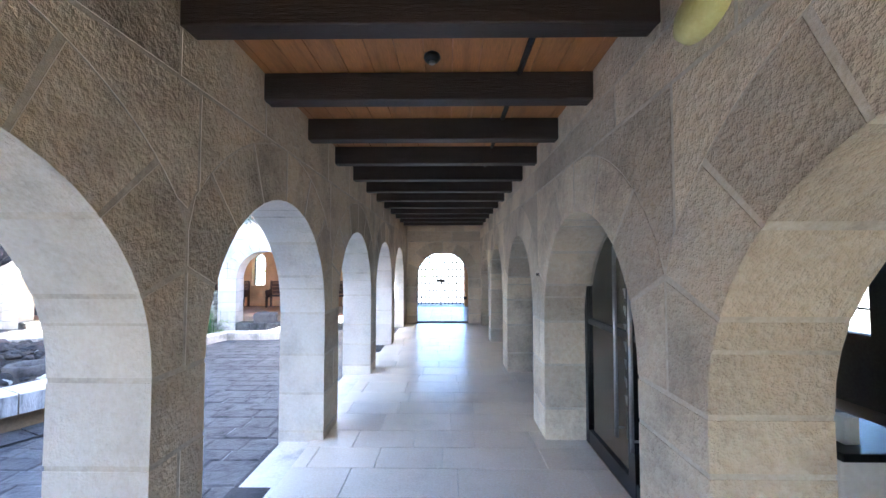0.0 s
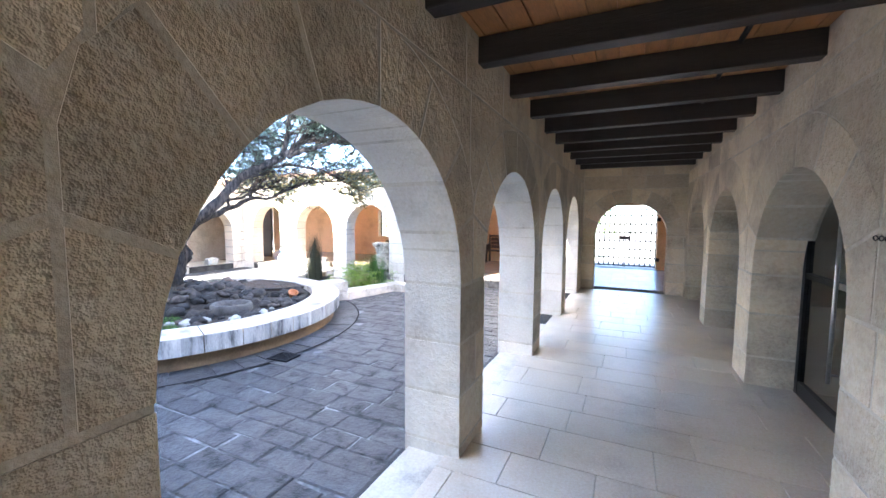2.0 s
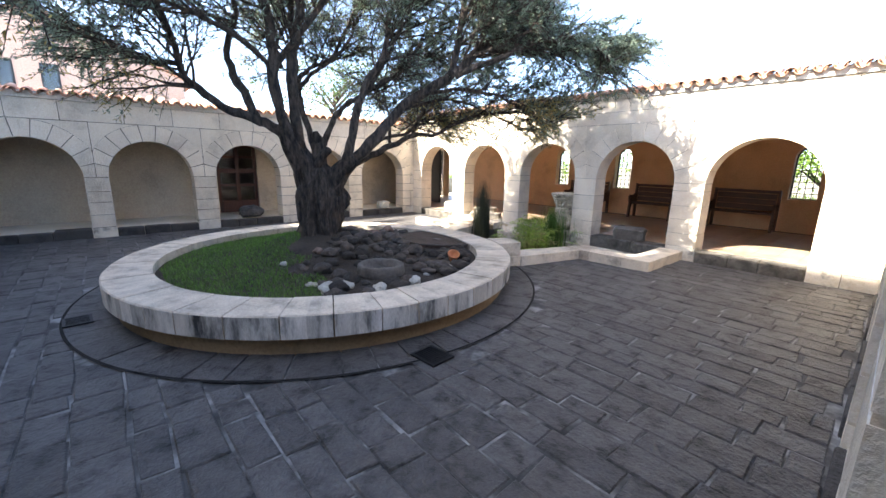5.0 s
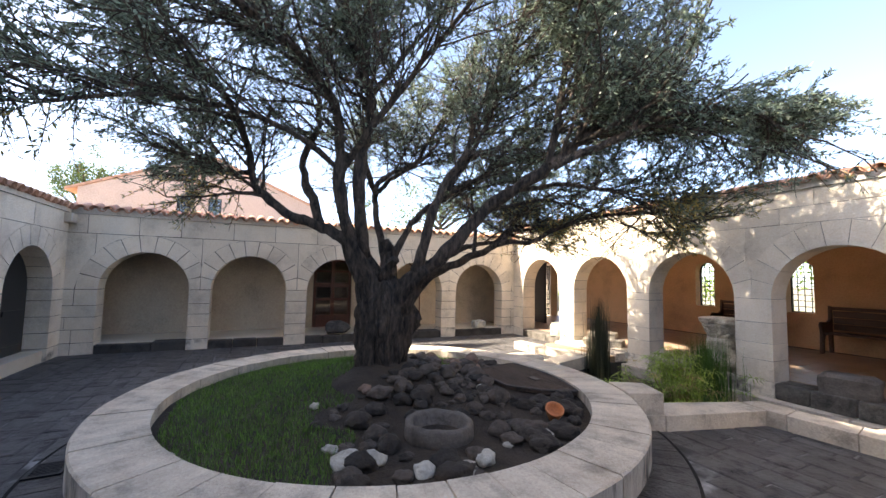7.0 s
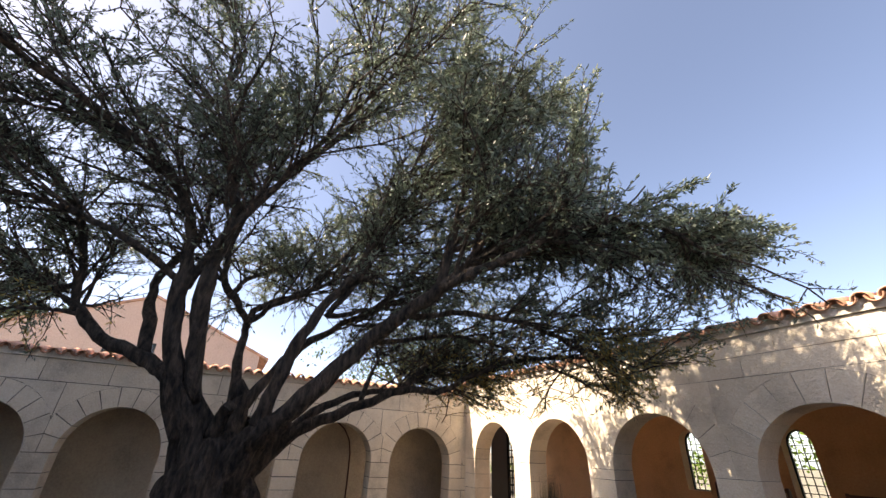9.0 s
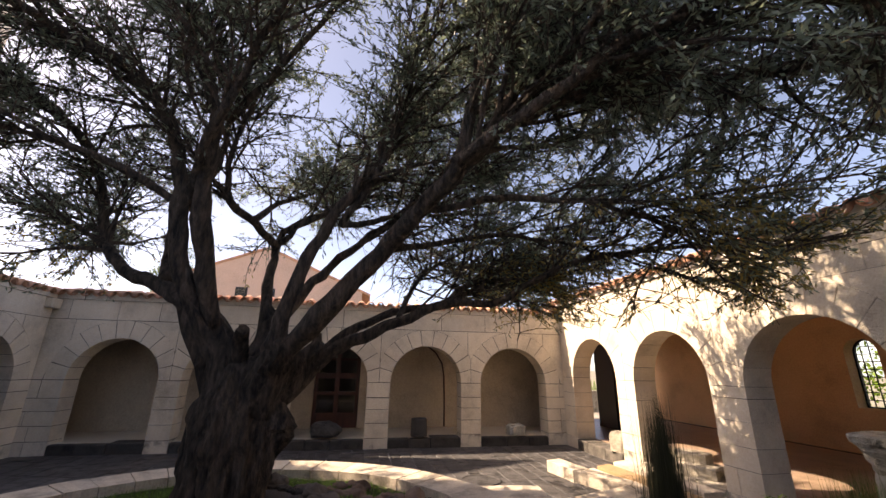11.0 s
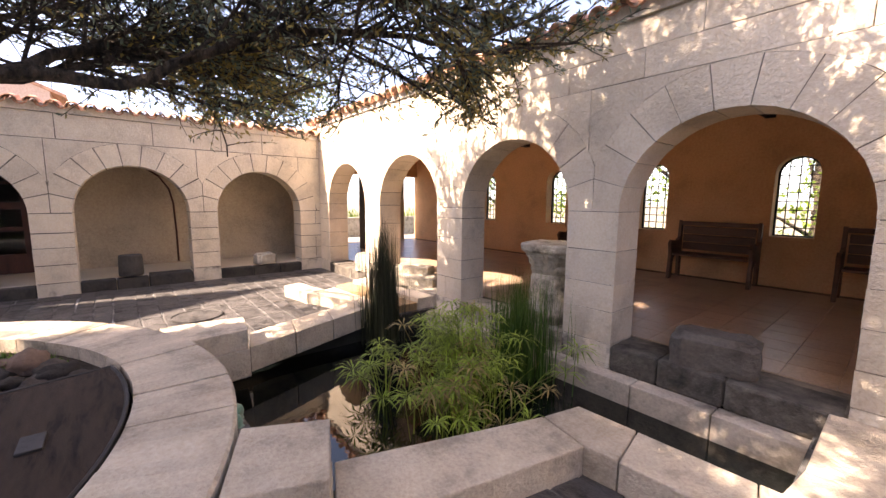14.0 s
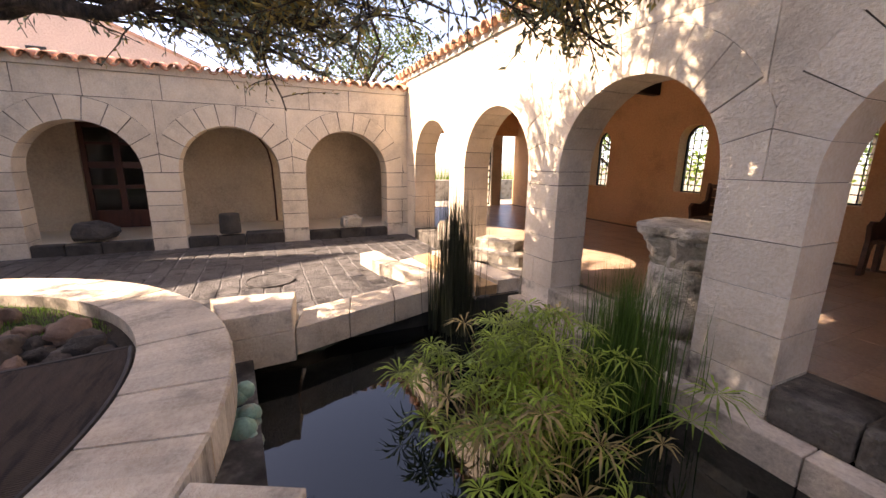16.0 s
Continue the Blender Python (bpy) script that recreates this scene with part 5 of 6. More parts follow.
s.lathe([(0.0, 0.0), (0.07, 0.0), (0.10, 0.08), (0.115, 0.14), (0.125, 0.145), (0.125, 0.17), (0.11, 0.172), (0.10, 0.14), (0.08, 0.05), (0.0, 0.04)], (0, 0, 0), 24)
ob = put("body", s, CLAY, pot, smooth=True)
ob.matrix_basis = Matrix.Translation((-4.58, 6.80, mound(-4.58, 6.80) + 0.02)) @ Euler((radians(12), radians(28), 0)).to_matrix().to_4x4() @ Matrix.Diagonal((0.7, 0.7, 0.7, 1))

cover = thing("mesh_cover", "brown ribbed mesh cover with a steel rim, set into the planter", "cover")
rr = R_IN - 0.03
a0, a1 = math.atan2(7.62 - RING.y, -4.98 - RING.x), math.atan2(7.66 - RING.y, -6.50 - RING.x)
arc = [(RING.x + rr * math.cos(a0 + (a1 - a0) * k / 16), RING.y + rr * math.sin(a0 + (a1 - a0) * k / 16)) for k in range(17)]
outline = arc + [(-6.36, 6.90), (-5.53, 6.91), (-5.22, 7.18)]
s = Shape()
s.solid([(x, y, 0.345) for x, y in outline], (0, 0, 0.045))
put("panel", s, MAT_COVER, cover)
s = Shape()
for k in range(len(outline)):
    p, q = Vector((*outline[k], 0.392)), Vector((*outline[(k + 1) % len(outline)], 0.392))
    s.tube([p, q], [0.012, 0.012], 6)
put("rim", s, MAT_RIM, cover, "thin grey steel rim")
s = Shape()
rx = -6.52
while rx < -5.12:
    hits = []
    for (xa, ya), (xb, yb) in zip(outline, outline[1:] + outline[:1]):
        if (xa - rx) * (xb - rx) < 0:
            hits.append(ya + (yb - ya) * (rx - xa) / (xb - xa))
    hits.sort()
    for ya, yb in zip(hits[::2], hits[1::2]):
        if yb - ya > 0.06:
            s.box((rx, ya + 0.014, 0.389), (rx + 0.008, yb - 0.014, 0.393))
    rx += 0.0125
put("ribs", s, MAT_COVER, cover, "fine parallel ribs of the cover")
s = Shape()
s.box((-5.72, 7.36, 0.3945), (-5.56, 7.45, 0.408))
put("latch", s, MAT_RIM, cover, "small worn metal latch plate", bevel=0.004)

ROCKS = [rock_shape(1, 1, 0.8, k + 1, 0.42, 3) for k in range(9)]
for me in ROCKS:
    me.polygons.foreach_set("use_smooth", [True] * len(me.polygons))
rnd = random.Random(8)


def place_rock(x, y, z, size, mat, label, group="rocks in the planter", squash=1.0, turn=None):
    me = ROCKS[rnd.randrange(len(ROCKS))]
    key = me.name + mat.name
    if key not in rock_meshes:
        c = me.copy()
        c.materials.clear()
        c.materials.append(mat)
        rock_meshes[key] = c
    ob = new("rock", rock_meshes[key])
    sx, sy, sz = size * rnd.uniform(0.8, 1.25), size * rnd.uniform(0.8, 1.2), size * rnd.uniform(0.7, 1.0) * squash
    ob.matrix_basis = Matrix.Translation((x, y, z)) @ Euler((0, 0, rnd.uniform(0, 6.3) if turn is None else turn)).to_matrix().to_4x4() @ Matrix.Diagonal((sx, sy, sz, 1))
    return tagged(ob, label, "rock", group)


rock_meshes = {}
for x, y, r in ((-4.22, 4.26, 0.095), (-4.41, 4.82, 0.11), (-4.36, 4.99, 0.09), (-4.09, 5.28, 0.09), (-4.05, 5.59, 0.07), (-4.14, 5.79, 0.08), (-4.33, 6.46, 0.09), (-5.08, 5.04, 0.075), (-5.58, 4.74, 0.05), (-5.03, 3.66, 0.05), (-4.72, 4.75, 0.06), (-4.55, 6.28, 0.06), (-5.2, 6.6, 0.07), (-4.3, 6.1, 0.05), (-5.6, 6.6, 0.06)):
    place_rock(x, y, mound(x, y) - 0.02, r, ROCK_PALE, "pale rounded limestone rock among dark ones")
place_rock(-5.66, 5.25, mound(-5.66, 5.25) - 0.01, 0.075, ROCK_RED, "reddish rock on the grass edge")
count = 0
while count < 245:
    w, d = radians(rnd.uniform(-62, 175)), math.sqrt(rnd.uniform(0.0, 2.04 ** 2))
    x, y = RING.x + d * math.cos(w), RING.y + d * math.sin(w)
    if w < radians(40) and rnd.random() < 0.62:
        continue
    if grass_here(x, y) or math.hypot(x - bx, y - by) < 0.36 or (-6.6 < x < -5.12 and y > 6.82) or math.hypot(x + 6.5, y - 5.66) < 0.5 or math.hypot(x + 4.58, y - 6.80) < 0.18:
        continue
    place_rock(x, y, mound(x, y) - 0.015, rnd.choice((0.035, 0.045, 0.055, 0.07, 0.085, 0.11)), ROCK_DARK, "dark weathered basalt rock on the soil")
    count += 1
for k in range(26):
    w, d = radians(rnd.uniform(112, 152)), rnd.uniform(1.45, 2.0)
    x, y = RING.x + d * math.cos(w), RING.y + d * math.sin(w)
    place_rock(x, y, mound(x, y) - 0.02, rnd.uniform(0.045, 0.09), ROCK_RED, "reddish brown rock in the sun", "rocks in the sun")
place_rock(-6.95, 7.25, mound(-6.95, 7.25), 0.12, ROCK_RED, "upright reddish brown rock in the sun", "rocks in the sun", 1.3)

# ---- stones in the wings ----
def single_rock(name, x, y, z, sx, sy, sz, mat, seed, label, rough=0.3, turn=0.0):
    me = rock_shape(sx, sy, sz, seed, rough, 3)
    me.materials.append(mat)
    ob = new(name, me)
    ob.matrix_basis = Matrix.Translation((x, y, z)) @ Euler((0, 0, turn)).to_matrix().to_4x4()
    return tagged(ob, label, "stone")


def chipped_block(name, x, y, z, w, d, h, mat, label, seed, turn=0.0, chip=0.025):
    bm = bmesh.new()
    bmesh.ops.create_cube(bm, size=1)
    bmesh.ops.subdivide_edges(bm, edges=bm.edges[:], cuts=5, use_grid_fill=True)
    for v in bm.verts:
        q = Vector((v.co.x * w, v.co.y * d, (v.co.z + 0.5) * h))
        n = noise.noise(q * 7 + Vector((seed, 0, seed)))
        corner = (abs(v.co.x) > 0.45) + (abs(v.co.y) > 0.45) + (v.co.z > 0.45)
        v.co = q + Vector((-v.co.x, -v.co.y, -0.3 if v.co.z > -0.4 else 0)) * (chip * (n + 0.5) + chip * 1.2 * max(0, corner - 1))
    me = bpy.data.meshes.new(name)
    bm.to_mesh(me)
    bm.free()
    me.materials.append(mat)
    for p in me.polygons:
        p.use_smooth = False
    ob = new(name, me)
    ob.matrix_basis = Matrix.Translation((x, y, z)) @ Euler((0, 0, turn)).to_matrix().to_4x4()
    return tagged(ob, label, "stone")


chipped_block("stone_drum", -9.72, 11.32, 0.19, 0.30, 0.26, 0.34, CARVED, "pale broken column drum on the kerb", 2, 0.3)
chipped_block("carved_stone", -8.25, 11.42, FLOOR, 0.85, 0.5, 0.16, CARVED, "worn carved stone slab on the threshold", 3, 0.5)
chipped_block("carved_stone", -8.32, 11.46, 0.335, 0.62, 0.36, 0.14, CARVED, "worn moulded stone on top of a slab", 4, 0.55)
chipped_block("basalt_stone", -4.12, 11.46, 0.185, 0.62, 0.40, 0.28, BASIN_STONE, "dark weathered basalt block on the kerb", 5, 0.15, 0.05)
stump = Shape()
stump.lathe([(0.0, 0.0), (0.17, 0.0), (0.175, 0.05), (0.165, 0.33), (0.155, 0.35), (0.0, 0.352)], (-11.66, 7.92, 0.2), 18)
tagged(put("basalt_drum", stump, BASALT_BLOCK, bevel=0.01), "short dark basalt drum on the kerb", "stone")
chipped_block("limestone_fragment", -11.68, 10.08, 0.2, 0.30, 0.42, 0.22, ROCK_PALE, "pale rough limestone fragment on the kerb", 7, 0.2, 0.05)
single_rock("basalt_stone", -11.70, 6.0, 0.2, 0.17, 0.30, 0.19, BASALT_BLOCK, 8, "large dark rounded basalt stone before the door")


def carved_capital():
    c = thing("stone_capital", "weathered carved capital standing on a rough column stump", "capital")
    x, y = -5.78, 11.62
    s = Shape()
    s.lathe([(0.0, 0.0), (0.36, 0.0), (0.37, 0.12), (0.30, 0.16), (0.27, 0.22), (0.25, 0.45), (0.24, 0.52), (0.0, 0.521)], (x, y, FLOOR), 28)
    for i, v in enumerate(s.v):
        k = 1 + 0.22 * noise.noise(Vector(v) * 6) + 0.08 * noise.noise(Vector(v) * 17)
        s.v[i] = (x + (v[0] - x) * k, y + (v[1] - y) * k, v[2])
    put("column_stump", s, CARVED, c, "rough rounded column stump", smooth=True)
    s = Shape()
    n = 36
    prof = [(0.235, 0.0), (0.25, 0.05), (0.24, 0.10), (0.265, 0.16), (0.30, 0.21), (0.29, 0.24), (0.33, 0.27), (0.34, 0.33), (0.33, 0.345)]
    for r, z in prof:
        for k in range(n):
            w = 2 * math.pi * k / n
            square = 1 / max(abs(math.cos(w)), abs(math.sin(w)))
            mix = min(1, z / 0.3)
            leaf = 0.035 * math.sin(8 * w) * (1 if 0.05 < z < 0.25 else 0.1)
            q = r * (1 + (square - 1) * mix * 0.75) + leaf + 0.05 * noise.noise(Vector((math.cos(w) * 4, math.sin(w) * 4, z * 9)))
            s.v.append((x + q * math.cos(w + 0.2), y + q * math.sin(w + 0.2), FLOOR + 0.515 + z))
    for i in range(len(prof) - 1):
        for k in range(n):
            j = (k + 1) % n
            s.f.append((i * n + k, i * n + j, (i + 1) * n + j, (i + 1) * n + k))
            s.mi.append(0)
    s.f.append(tuple((len(prof) - 1) * n + k for k in range(n)))
    s.mi.append(0)
    put("capital_block", s, CARVED, c, "leaf-carved capital with a chipped top", smooth=False)


carved_capital()


def bench(x, y, w, turn=0.0):
    b = thing("wooden_bench", "long brown wooden bench with a high plain back", "bench", "benches of the north wing", at=(x, y, FLOOR))

    def piece(name, a, c, lab=""):
        s = Shape()
        s.box(a, c)
        ob = put(name, s, BENCH_WOOD, b, lab, bevel=0.006)
    h = w / 2
    piece("seat", (-h + 0.04, -0.22, 0.42), (h - 0.04, 0.20, 0.46))
    for k in range(3):
        piece("back_board", (-h + 0.05, 0.20, 0.50 + 0.14 * k), (h - 0.05, 0.225, 0.63 + 0.14 * k))
    piece("top_rail", (-h + 0.02, 0.19, 0.93), (h - 0.02, 0.25, 1.0))
    for sx in (-1, 1):
        s = Shape()
        prof = [(-0.26, 0), (-0.14, 0), (-0.12, 0.3), (-0.08, 0.38), (0.14, 0.40), (0.16, 0), (0.26, 0), (0.26, 0.98), (0.18, 1.02), (0.16, 0.72), (0.05, 0.66), (-0.20, 0.68), (-0.27, 0.62), (-0.22, 0.45)]
        s.solid([(sx * h - 0.025, py, pz) for py, pz in prof], (0.05, 0, 0))
        put("end_panel", s, BENCH_WOOD, b, "shaped end panel with an arm rest", bevel=0.005)
    b.rotation_euler = (0, 0, turn)


bench(-5.3, 15.45, 1.15)
bench(-7.45, 15.45, 1.35)
bench(-3.1, 15.45, 1.35)
for k in range(9):
    x = -11.2 + 1.6 * k
    s = Shape()
    s.box((x - 0.07, NY1 - 0.12, 2.86), (x + 0.07, NB + 0.05, 3.116))
    tagged(put("ceiling_beam", s, BEAM_WOOD, bevel=0.01), "dark timber beam under the north wing's ceiling", "beam", "beams of the north wing")

# lumps of glazed stone at the planter's foot in the water
lump = thing("fountain_stone", "turquoise green knobbly water spout stone at the pool's edge", "fountain stone")
rnd = random.Random(14)
for k in range(26):
    u = k / 25
    bm = bmesh.new()
    m = Matrix.Translation((-5.66 - 0.52 * u + rnd.uniform(-0.05, 0.05), 8.27 - 0.06 * abs(u - 0.6) + rnd.uniform(-0.02, 0.08), -0.22 + 0.36 * u * rnd.uniform(0.5, 1.0))) @ Matrix.Diagonal((*[rnd.uniform(0.05, 0.08)] * 3, 1))
    bmesh.ops.create_icosphere(bm, subdivisions=2, radius=1, matrix=m)
    me = bpy.data.meshes.new("lump")
    bm.to_mesh(me)
    bm.free()
    me.materials.append(TURQUOISE)
    me.polygons.foreach_set("use_smooth", [True] * len(me.polygons))
    put("lump", me, None, lump)

# ---- water plants ----
def papyrus_clump(name, centre, count, spread, low, high, label, dry):
    plant = thing(name, label, "plant")
    rnd = random.Random(int(centre[0] * 100) + count)
    for part_name, mat, share in (("stalks_and_leaves", PAPYRUS, 1 - dry), ("dry_leaves", PAPYRUS_DRY, dry)):
        v, f = [], []
        for k in range(int(count * share)):
            a, d = rnd.uniform(0, 2 * math.pi), abs(rnd.gauss(0, spread))
            bx_, by_ = centre[0] + d * 0.55 * math.cos(a), centre[1] + d * 0.55 * math.sin(a)
            h = rnd.uniform(low, high) * (1 - 0.35 * min(1, d / (2 * spread)))
            lean = d * 0.7 + rnd.uniform(0, 0.12)
            tx_, ty_ = bx_ + lean * math.cos(a), by_ + lean * math.sin(a)
            top = Vector((tx_, ty_, -0.28 + h))
            base = Vector((bx_, by_, -0.32))
            side = Vector((-math.sin(a), math.cos(a), 0)) * 0.005
            k0 = len(v)
            mid = base.lerp(top, 0.55) + Vector((0, 0, 0.05))
            v += [base - side, base + side, mid + side, mid - side, top + side * 0.7, top - side * 0.7]
            f += [(k0, k0 + 1, k0 + 2, k0 + 3), (k0 + 3, k0 + 2, k0 + 4, k0 + 5)]
            if rnd.random() < 0.8:
                rays = rnd.randint(12, 18)
                length = rnd.uniform(0.11, 0.23)
                for r in range(rays):
                    w = 2 * math.pi * r / rays + rnd.uniform(-0.15, 0.15)
                    out = Vector((math.cos(w), math.sin(w), rnd.uniform(-0.15, 0.35)))
                    tip = top + out * length
                    tip.z -= 0.25 * length
                    sd = Vector((-math.sin(w), math.cos(w), 0)) * 0.0078
                    m_ = top + out * length * 0.5 + Vector((0, 0, 0.012))
                    k0 = len(v)
                    v += [top, m_ + sd, tip, m_ - sd]
                    f += [(k0, k0 + 1, k0 + 2, k0 + 3)]
        me = bpy.data.meshes.new(part_name)
        me.from_pydata([tuple(p) for p in v], [], f)
        me.materials.append(mat)
        put(part_name, me, None, plant)


papyrus_clump("papyrus_plant", (-5.50, 9.92), 125, 0.29, 0.40, 0.95, "lush green umbrella papyrus growing in the pool", 0.10)
papyrus_clump("papyrus_plant", (-5.2, 9.7), 50, 0.22, 0.25, 0.65, "umbrella papyrus with drying tips in the pool", 0.35)
papyrus_clump("papyrus_plant", (-6.1, 9.55), 16, 0.22, 0.2, 0.5, "thin young papyrus stems in the water", 0.15)


def rush(name, centre, count, spread, low, high, mat, label, width, lean=0.10):
    rnd = random.Random(count)
    spots = []
    for k in range(count):
        a, d = rnd.uniform(0, 2 * math.pi), abs(rnd.gauss(0, spread))
        spots.append((centre[0] + d * math.cos(a), centre[1] + d * math.sin(a), -0.33, rnd.uniform(low, high), rnd.uniform(0, lean), width))
    ob = blades(name, mat, spots, label, "plant")
    return ob


rush("reed_clump", (-7.27, 10.24), 850, 0.13, 0.8, 1.72, REED, "tall dark thin reeds in the pool", 0.005)
rush("papyrus_shoots", (-5.45, 9.9), 240, 0.24, 0.35, 0.85, PAPYRUS, "long bright green shoots among the papyrus", 0.006, 0.32)
rush("sedge_clump", (-5.60, 10.80), 900, 0.19, 0.6, 1.22, SEDGE, "tall green sedge grass beside the capital", 0.0045, 0.18)

# ---- beyond the cloister ----
house = thing("house", "pink plastered house with two tall windows and a tiled gable roof", "house")
s = Shape()
s.solid([(-22, -2.7, 0), (-22, 6.4, 0), (-22, 6.4, 5.0), (-22, 1.85, 6.9), (-22, -2.7, 5.0)], (-9, 0, 0))
put("wall", s, PINK_PLASTER, house)
for sy in (-1, 1):
    s = Shape()
    ya, yb = 1.85 + sy * 4.95, 1.85
    s.solid([(-21.95, ya, 4.84), (-21.95, yb, 6.91), (-21.95, yb, 7.02), (-21.95, ya, 4.95)], (-9.4, 0, 0))
    put("roof", s, ROOF_TILE, house)
for y in (0.95, 2.15):
    s = Shape()
    s.box((-22.02, y - 0.26, 3.6), (-21.985, y + 0.26, 5.0))
    w = put("window", s, BLACK_FRAME, house, "tall narrow dark window")
    s = Shape()
    s.box((-21.98, y - 0.2, 3.68), (-21.97, y + 0.2, 4.94))
    put("pane", s, GLASS, w)


def leafy_tree(x, y, h, crown, seed, label, mat=TREE_LEAF, leaf=0.16, count=2600, low=0.45):
    t = thing("tree", label, "tree", "trees beyond the walls")
    rnd = random.Random(seed)
    s = Shape()
    s.tube([(x, y, 0), (x + 0.1, y, h * 0.3), (x, y + 0.1, h * 0.55), (x, y, h * 0.8)], [h * 0.03, h * 0.024, h * 0.018, h * 0.006], 8, 0, 0.2)
    limbs_ = []
    for k in range(9):
        a = rnd.uniform(0, 6.28)
        z0 = h * rnd.uniform(low, 0.75)
        tip = Vector((x + crown * 0.7 * math.cos(a), y + crown * 0.7 * math.sin(a), z0 + h * rnd.uniform(0.1, 0.25)))
        s.tube([(x, y, z0), Vector((x, y, z0)).lerp(tip, 0.5) + Vector((0, 0, 0.1)), tip], [h * 0.012, h * 0.008, h * 0.003], 6)
        limbs_.append(tip)
    limbs_.append(Vector((x, y, h * 0.9)))
    put("trunk", s, BARK, t, smooth=True)
    rng = np.random.default_rng(seed)
    centres = []
    for k in range(38):
        b = limbs_[rnd.randrange(len(limbs_))]
        centres.append((b.x + rnd.gauss(0, crown * 0.28), b.y + rnd.gauss(0, crown * 0.28), b.z + rnd.gauss(0, h * 0.07)))
    centres = np.array(centres)
    c = centres[rng.integers(0, len(centres), count)] + rng.normal(0, crown * 0.13, (count, 3))
    d = rng.normal(0, 1, (count, 3))
    d /= np.linalg.norm(d, axis=1)[:, None]
    e = np.cross(d, rng.normal(0, 1, (count, 3)))
    e /= np.linalg.norm(e, axis=1)[:, None]
    L = rng.uniform(0.6, 1.2, count)[:, None] * leaf
    v = np.stack([c, c + d * L * 0.5 + e * L * 0.3, c + d * L, c + d * L * 0.5 - e * L * 0.3], 1).reshape(-1, 3)
    me = bpy.data.meshes.new("crown")
    me.from_pydata(v.tolist(), [], [(4 * i, 4 * i + 1, 4 * i + 2, 4 * i + 3) for i in range(count)])
    me.materials.append(mat)
    put("crown", me, None, t)


leafy_tree(-29.6, -4.9, 7.6, 1.7, 1, "compact grey-green tree behind the pink house", TREE_LEAF, 0.13, 6500, 0.6)
leafy_tree(-20, 12.5, 6.5, 2.4, 3, "green tree beyond the west wing")
for k, x in enumerate((-12.5, -9.8, -7.2, -4.6, -2.3)):
    leafy_tree(x, 20.0 + (k % 2), 4.2, 1.9, 10 + k, "bright green garden tree outside the windows", HEDGE_LEAF, 0.13, 3200, 0.18)
spots = []
rnd = random.Random(77)
while len(spots) < 9000:
    x, y = rnd.uniform(-19, -1.2), rnd.uniform(19.5, 20.6)
    spots.append((x, y, -0.03, rnd.uniform(0.3, 1.0), rnd.uniform(0, 0.3), 0.02))
blades("hedge", HEDGE_LEAF, spots, "sunlit hedge of green shrubs outside the windows", "hedge")
spots = []
while len(spots) < 2500:
    x, y = rnd.uniform(-21.5, -19.5), rnd.uniform(13, 23)
    spots.append((x, y, -0.03, rnd.uniform(0.3, 1.3), rnd.uniform(0, 0.3), 0.02))
blades("hedge", HEDGE_LEAF, spots, "sunlit hedge of green shrubs beyond the west gate", "hedge")
slab("garden_wall", (-18.0, 13, -0.03), (-17.6, 23, 0.8), CARVED, "low rough stone wall beyond the gateway", "wall")
slab("lane", (-1.0, NB + 0.37, -0.028), (3.2, 40, 0.02), STREET, "pale sunlit paving outside the iron gate", "pavement")
slab("street", (-17.6, 11.9, -0.028), (-14.6, 24, 0.02), STREET, "pale paving outside the gateway", "pavement")

# ---- pavers and floor tiles, piece by piece ----
def bevelled_slab(name, w, d, h, mat, chip=0.008):
    """A slab round its own middle, top at z = 0, with worn upper edges."""
    s = Shape()
    a, b, c = w / 2, d / 2, chip
    low = [(-a, -b, -h), (a, -b, -h), (a, b, -h), (-a, b, -h)]
    mid = [(-a, -b, -c), (a, -b, -c), (a, b, -c), (-a, b, -c)]
    top = [(-a + c, -b + c, 0), (a - c, -b + c, 0), (a - c, b - c, 0), (-a + c, b - c, 0)]
    s.v = low + mid + top
    for k in range(4):
        j = (k + 1) % 4
        s.f += [(k, j, 4 + j, 4 + k), (4 + k, 4 + j, 8 + j, 8 + k)]
        s.mi += [0, 0]
    s.f.append((8, 9, 10, 11))
    s.mi.append(0)
    return s


def in_pool(x, y, grow=0.0):
    if not (POOL_LOW[0][0] - grow < x < POOL_LOW[-1][0] + grow and y < POOL_TOP + grow):
        return False
    for p, q in zip(POOL_LOW, POOL_LOW[1:]):
        if p[0] - grow <= x <= q[0] + grow:
            t = (min(max(x, p[0]), q[0]) - p[0]) / (q[0] - p[0])
            if y > p[1] + (q[1] - p[1]) * t - grow:
                return True
    return False


def worn_slab(w, d):
    """A slab whose outline is a little uneven, as split stone is."""
    s = bevelled_slab("paver", w, d, 0.03, BASALT, 0.01)
    for k in range(4):
        jx, jy = rnd.uniform(-0.012, 0.012), rnd.uniform(-0.012, 0.012)
        for q in (k, 4 + k, 8 + k):
            x, y, z = s.v[q]
            s.v[q] = (x + jx, y + jy, z)
    return s


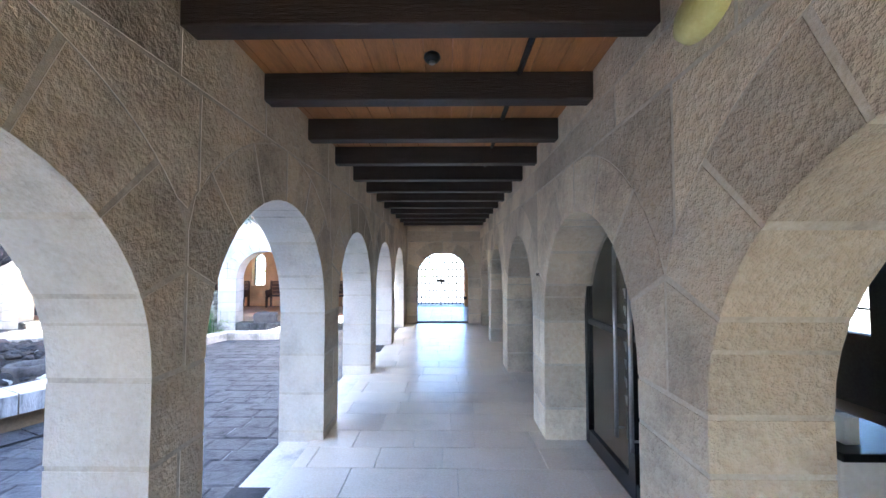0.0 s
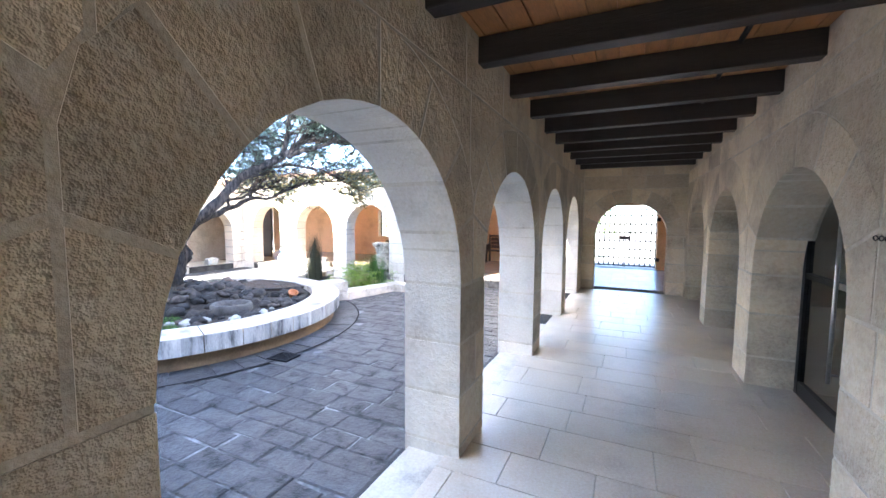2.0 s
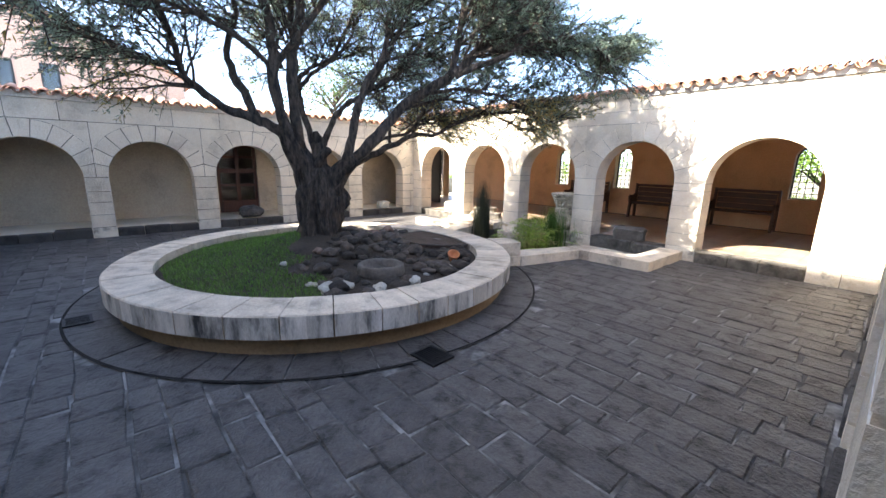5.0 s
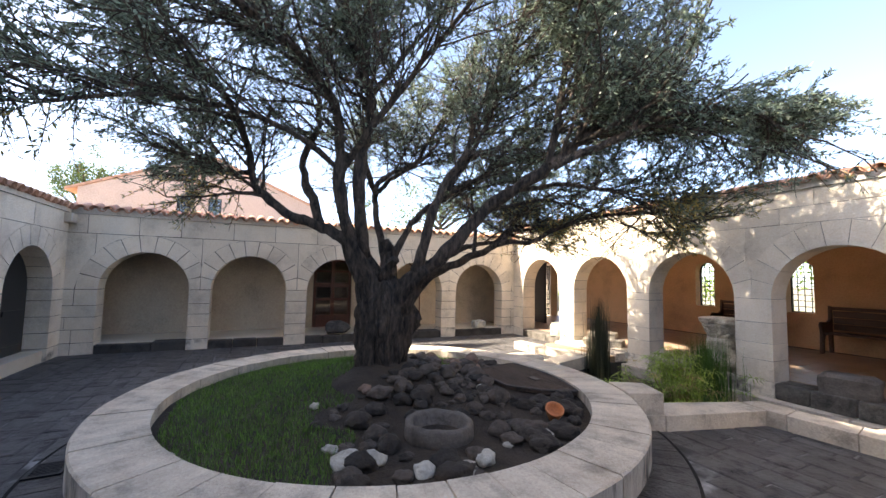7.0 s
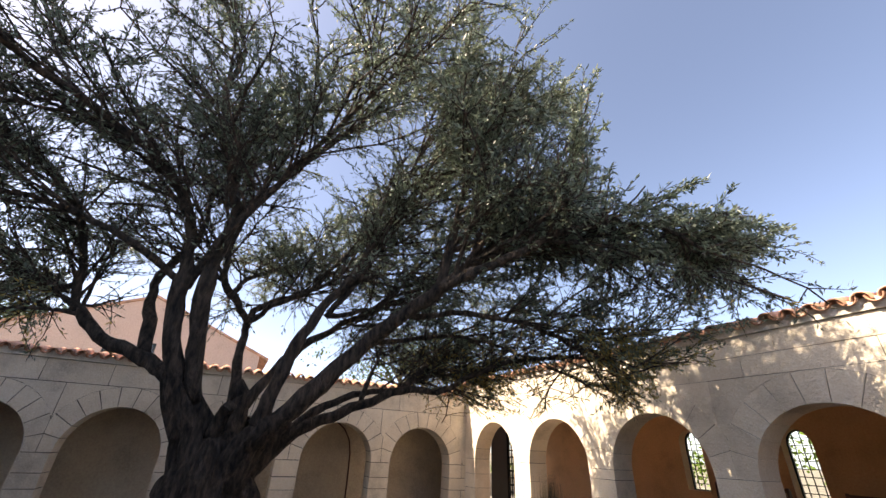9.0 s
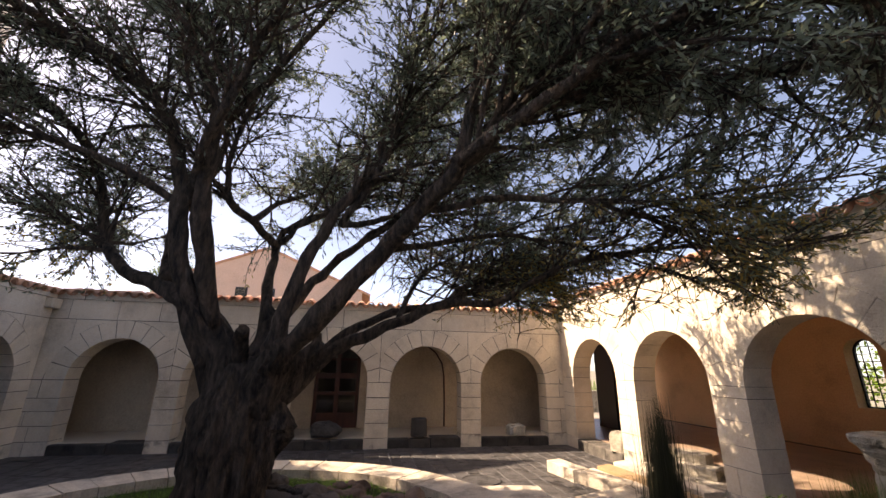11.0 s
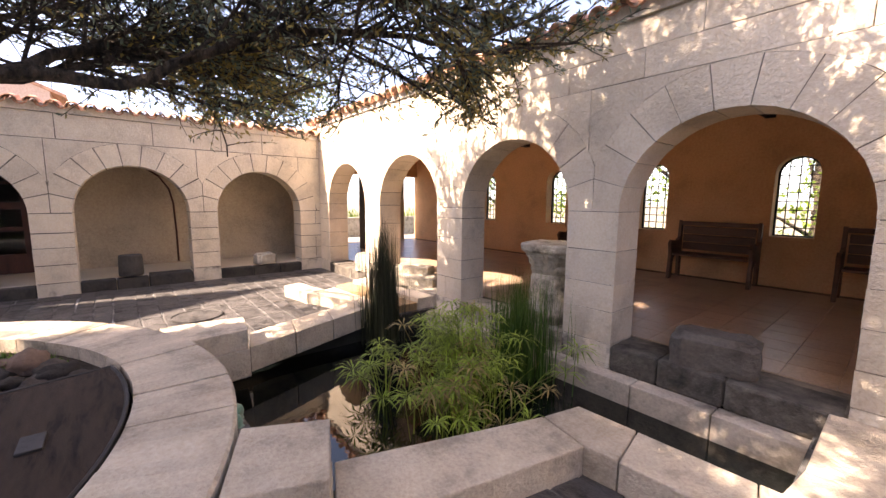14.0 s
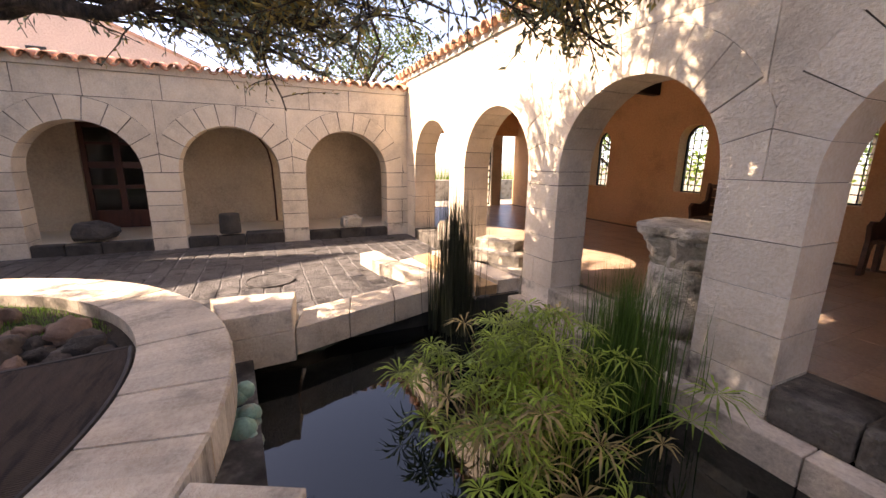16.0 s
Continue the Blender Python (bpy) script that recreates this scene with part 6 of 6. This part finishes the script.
rnd = random.Random(40)
BAND = 3.03                                     # outer edge of the paving ring round the planter
rest = Shape()
paver_mesh = {}
made = 0
row, y = 0, SY1 + 0.02
while y < NY0 - 0.05:
    d = rnd.choice((0.20, 0.23, 0.26, 0.30))
    x = WX1 + 0.02 - rnd.uniform(0, 0.3)
    while x < EX0 - 0.03:
        w = rnd.choice((0.24, 0.30, 0.36, 0.42, 0.5))
        cx, cy = x + w / 2, y + d / 2
        xa, xb = max(x, WX1 + 0.01), min(x + w, EX0 - 0.03)
        x += w
        if xb - xa < 0.1 or in_pool(cx, cy, 0.18):
            continue
        r = math.hypot(cx - RING.x, cy - RING.y)
        if r < BAND - 0.02:
            continue
        ww, dd, z = round(xb - xa - rnd.choice((0.006, 0.010, 0.017)), 3), round(min(d, NY0 - 0.03 - y) - rnd.choice((0.006, 0.010, 0.016)), 3), rnd.uniform(-0.007, 0.003)
        near = cx > -4.3 and 2.0 < cy < 9.6 and r > BAND and made < 300
        tilt = (rnd.uniform(-0.008, 0.008), rnd.uniform(-0.008, 0.008), rnd.uniform(-0.02, 0.02))
        if near:
            key = (ww, dd, rnd.randrange(2))
            if key not in paver_mesh:
                paver_mesh[key] = worn_slab(ww, dd).mesh("paver", BASALT)
            ob = put("paver", paver_mesh[key], None, court)
            ob.matrix_basis = Matrix.Translation(((xa + xb) / 2, y + dd / 2 + 0.008, z)) @ Euler(tilt).to_matrix().to_4x4()
            made += 1
        else:
            sl = worn_slab(ww, dd)
            k = len(rest.v)
            rest.v += [(vx + (xa + xb) / 2, vy + y + dd / 2 + 0.008, vz + z + tilt[0] * vx + tilt[1] * vy) for vx, vy, vz in sl.v]
            rest.f += [tuple(i + k for i in f) for f in sl.f]
            rest.mi += [0] * len(sl.f)
    y += d
    row += 1
tagged(put("paving_rest", rest, BASALT, court), "dark basalt slabs of the courtyard further off", "", "", "stuff")
# ring of slabs round the planter, with a flat dark strip for the groove
angle = 0.0
while angle < 2 * math.pi - 0.02:
    a1 = min(angle + rnd.uniform(0.09, 0.17), 2 * math.pi)
    am = (angle + a1) / 2
    if not in_pool(RING.x + 2.8 * math.cos(am), RING.y + 2.8 * math.sin(am), 0.1):
        s = Shape()
        n = 4
        inner = [(RING.x + (R_OUT - 0.12) * math.cos(angle + 0.003 + (a1 - angle - 0.006) * k / n), RING.y + (R_OUT - 0.12) * math.sin(angle + 0.003 + (a1 - angle - 0.006) * k / n)) for k in range(n + 1)]
        outer = [(RING.x + (BAND - 0.03) * math.cos(angle + 0.003 + (a1 - angle - 0.006) * k / n), RING.y + (BAND - 0.03) * math.sin(angle + 0.003 + (a1 - angle - 0.006) * k / n)) for k in range(n + 1)]
        z = rnd.uniform(0.004, 0.008)
        s.solid([(px, py, -0.03 + z) for px, py in inner + outer[::-1]], (0, 0, 0.03))
        put("ring_paver", s, BASALT, court)
    angle = a1
s = Shape()
n = 120
for k in range(n):
    a, b = 2 * math.pi * k / n, 2 * math.pi * (k + 1) / n
    if in_pool(RING.x + 3.05 * math.cos(a), RING.y + 3.05 * math.sin(a), 0.2):
        continue
    s.poly([(RING.x + r * math.cos(w), RING.y + r * math.sin(w), 0.009) for r, w in ((BAND - 0.028, a), (BAND, a), (BAND, b), (BAND - 0.028, b))])
put("drain_groove", s, GROOVE, court, "dark drain groove round the planter")

# polished slabs of the covered walk
made, y = 0, -2.58
tile_rest = Shape()
while y < NY0:
    d = rnd.choice((0.36, 0.40, 0.44))
    x = EX0 + 0.31 - rnd.uniform(0.0, 0.6)
    while x < RX1 - 0.1:
        w = rnd.choice((0.55, 0.7, 0.85, 1.0))
        xa, xb = max(x, EX0 + 0.31), min(x + w, RX1 - 0.06)
        x += w
        if xb - xa < 0.06:
            continue
        s = bevelled_slab("floor_slab", xb - xa - 0.005, min(d, NY0 - y) - 0.005, 0.02, FLOOR_STONE, 0.0025)
        ob = put("floor_slab", s, FLOOR_STONE, walk_bed)
        ob.location = ((xa + xb) / 2, y + min(d, NY0 - y) / 2, FLOOR)
    y += d
# brown tiles of the north wing
s = Shape()
step = 0.33
for i in range(int(16.9 / step)):
    for j in range(int((NB - NY1) / step) + 2):
        cx, cy = -14.3 + (i + 0.5) * step, NY1 - 0.3 + (j + 0.5) * step
        if cy > NB - 0.1 or cy < NY0 + 0.45:
            continue
        t = bevelled_slab("tile", step - 0.003, step - 0.003, 0.02, TILE_FLOOR, 0.003)
        k = len(s.v)
        s.v += [(vx + cx, vy + cy, vz + FLOOR) for vx, vy, vz in t.v]
        s.f += [tuple(q + k for q in f) for f in t.f]
        s.mi += [0] * len(t.f)
tagged(put("floor_tiles", s, TILE_FLOOR, north_bed), "square brown glazed floor tiles", "", "", "stuff")
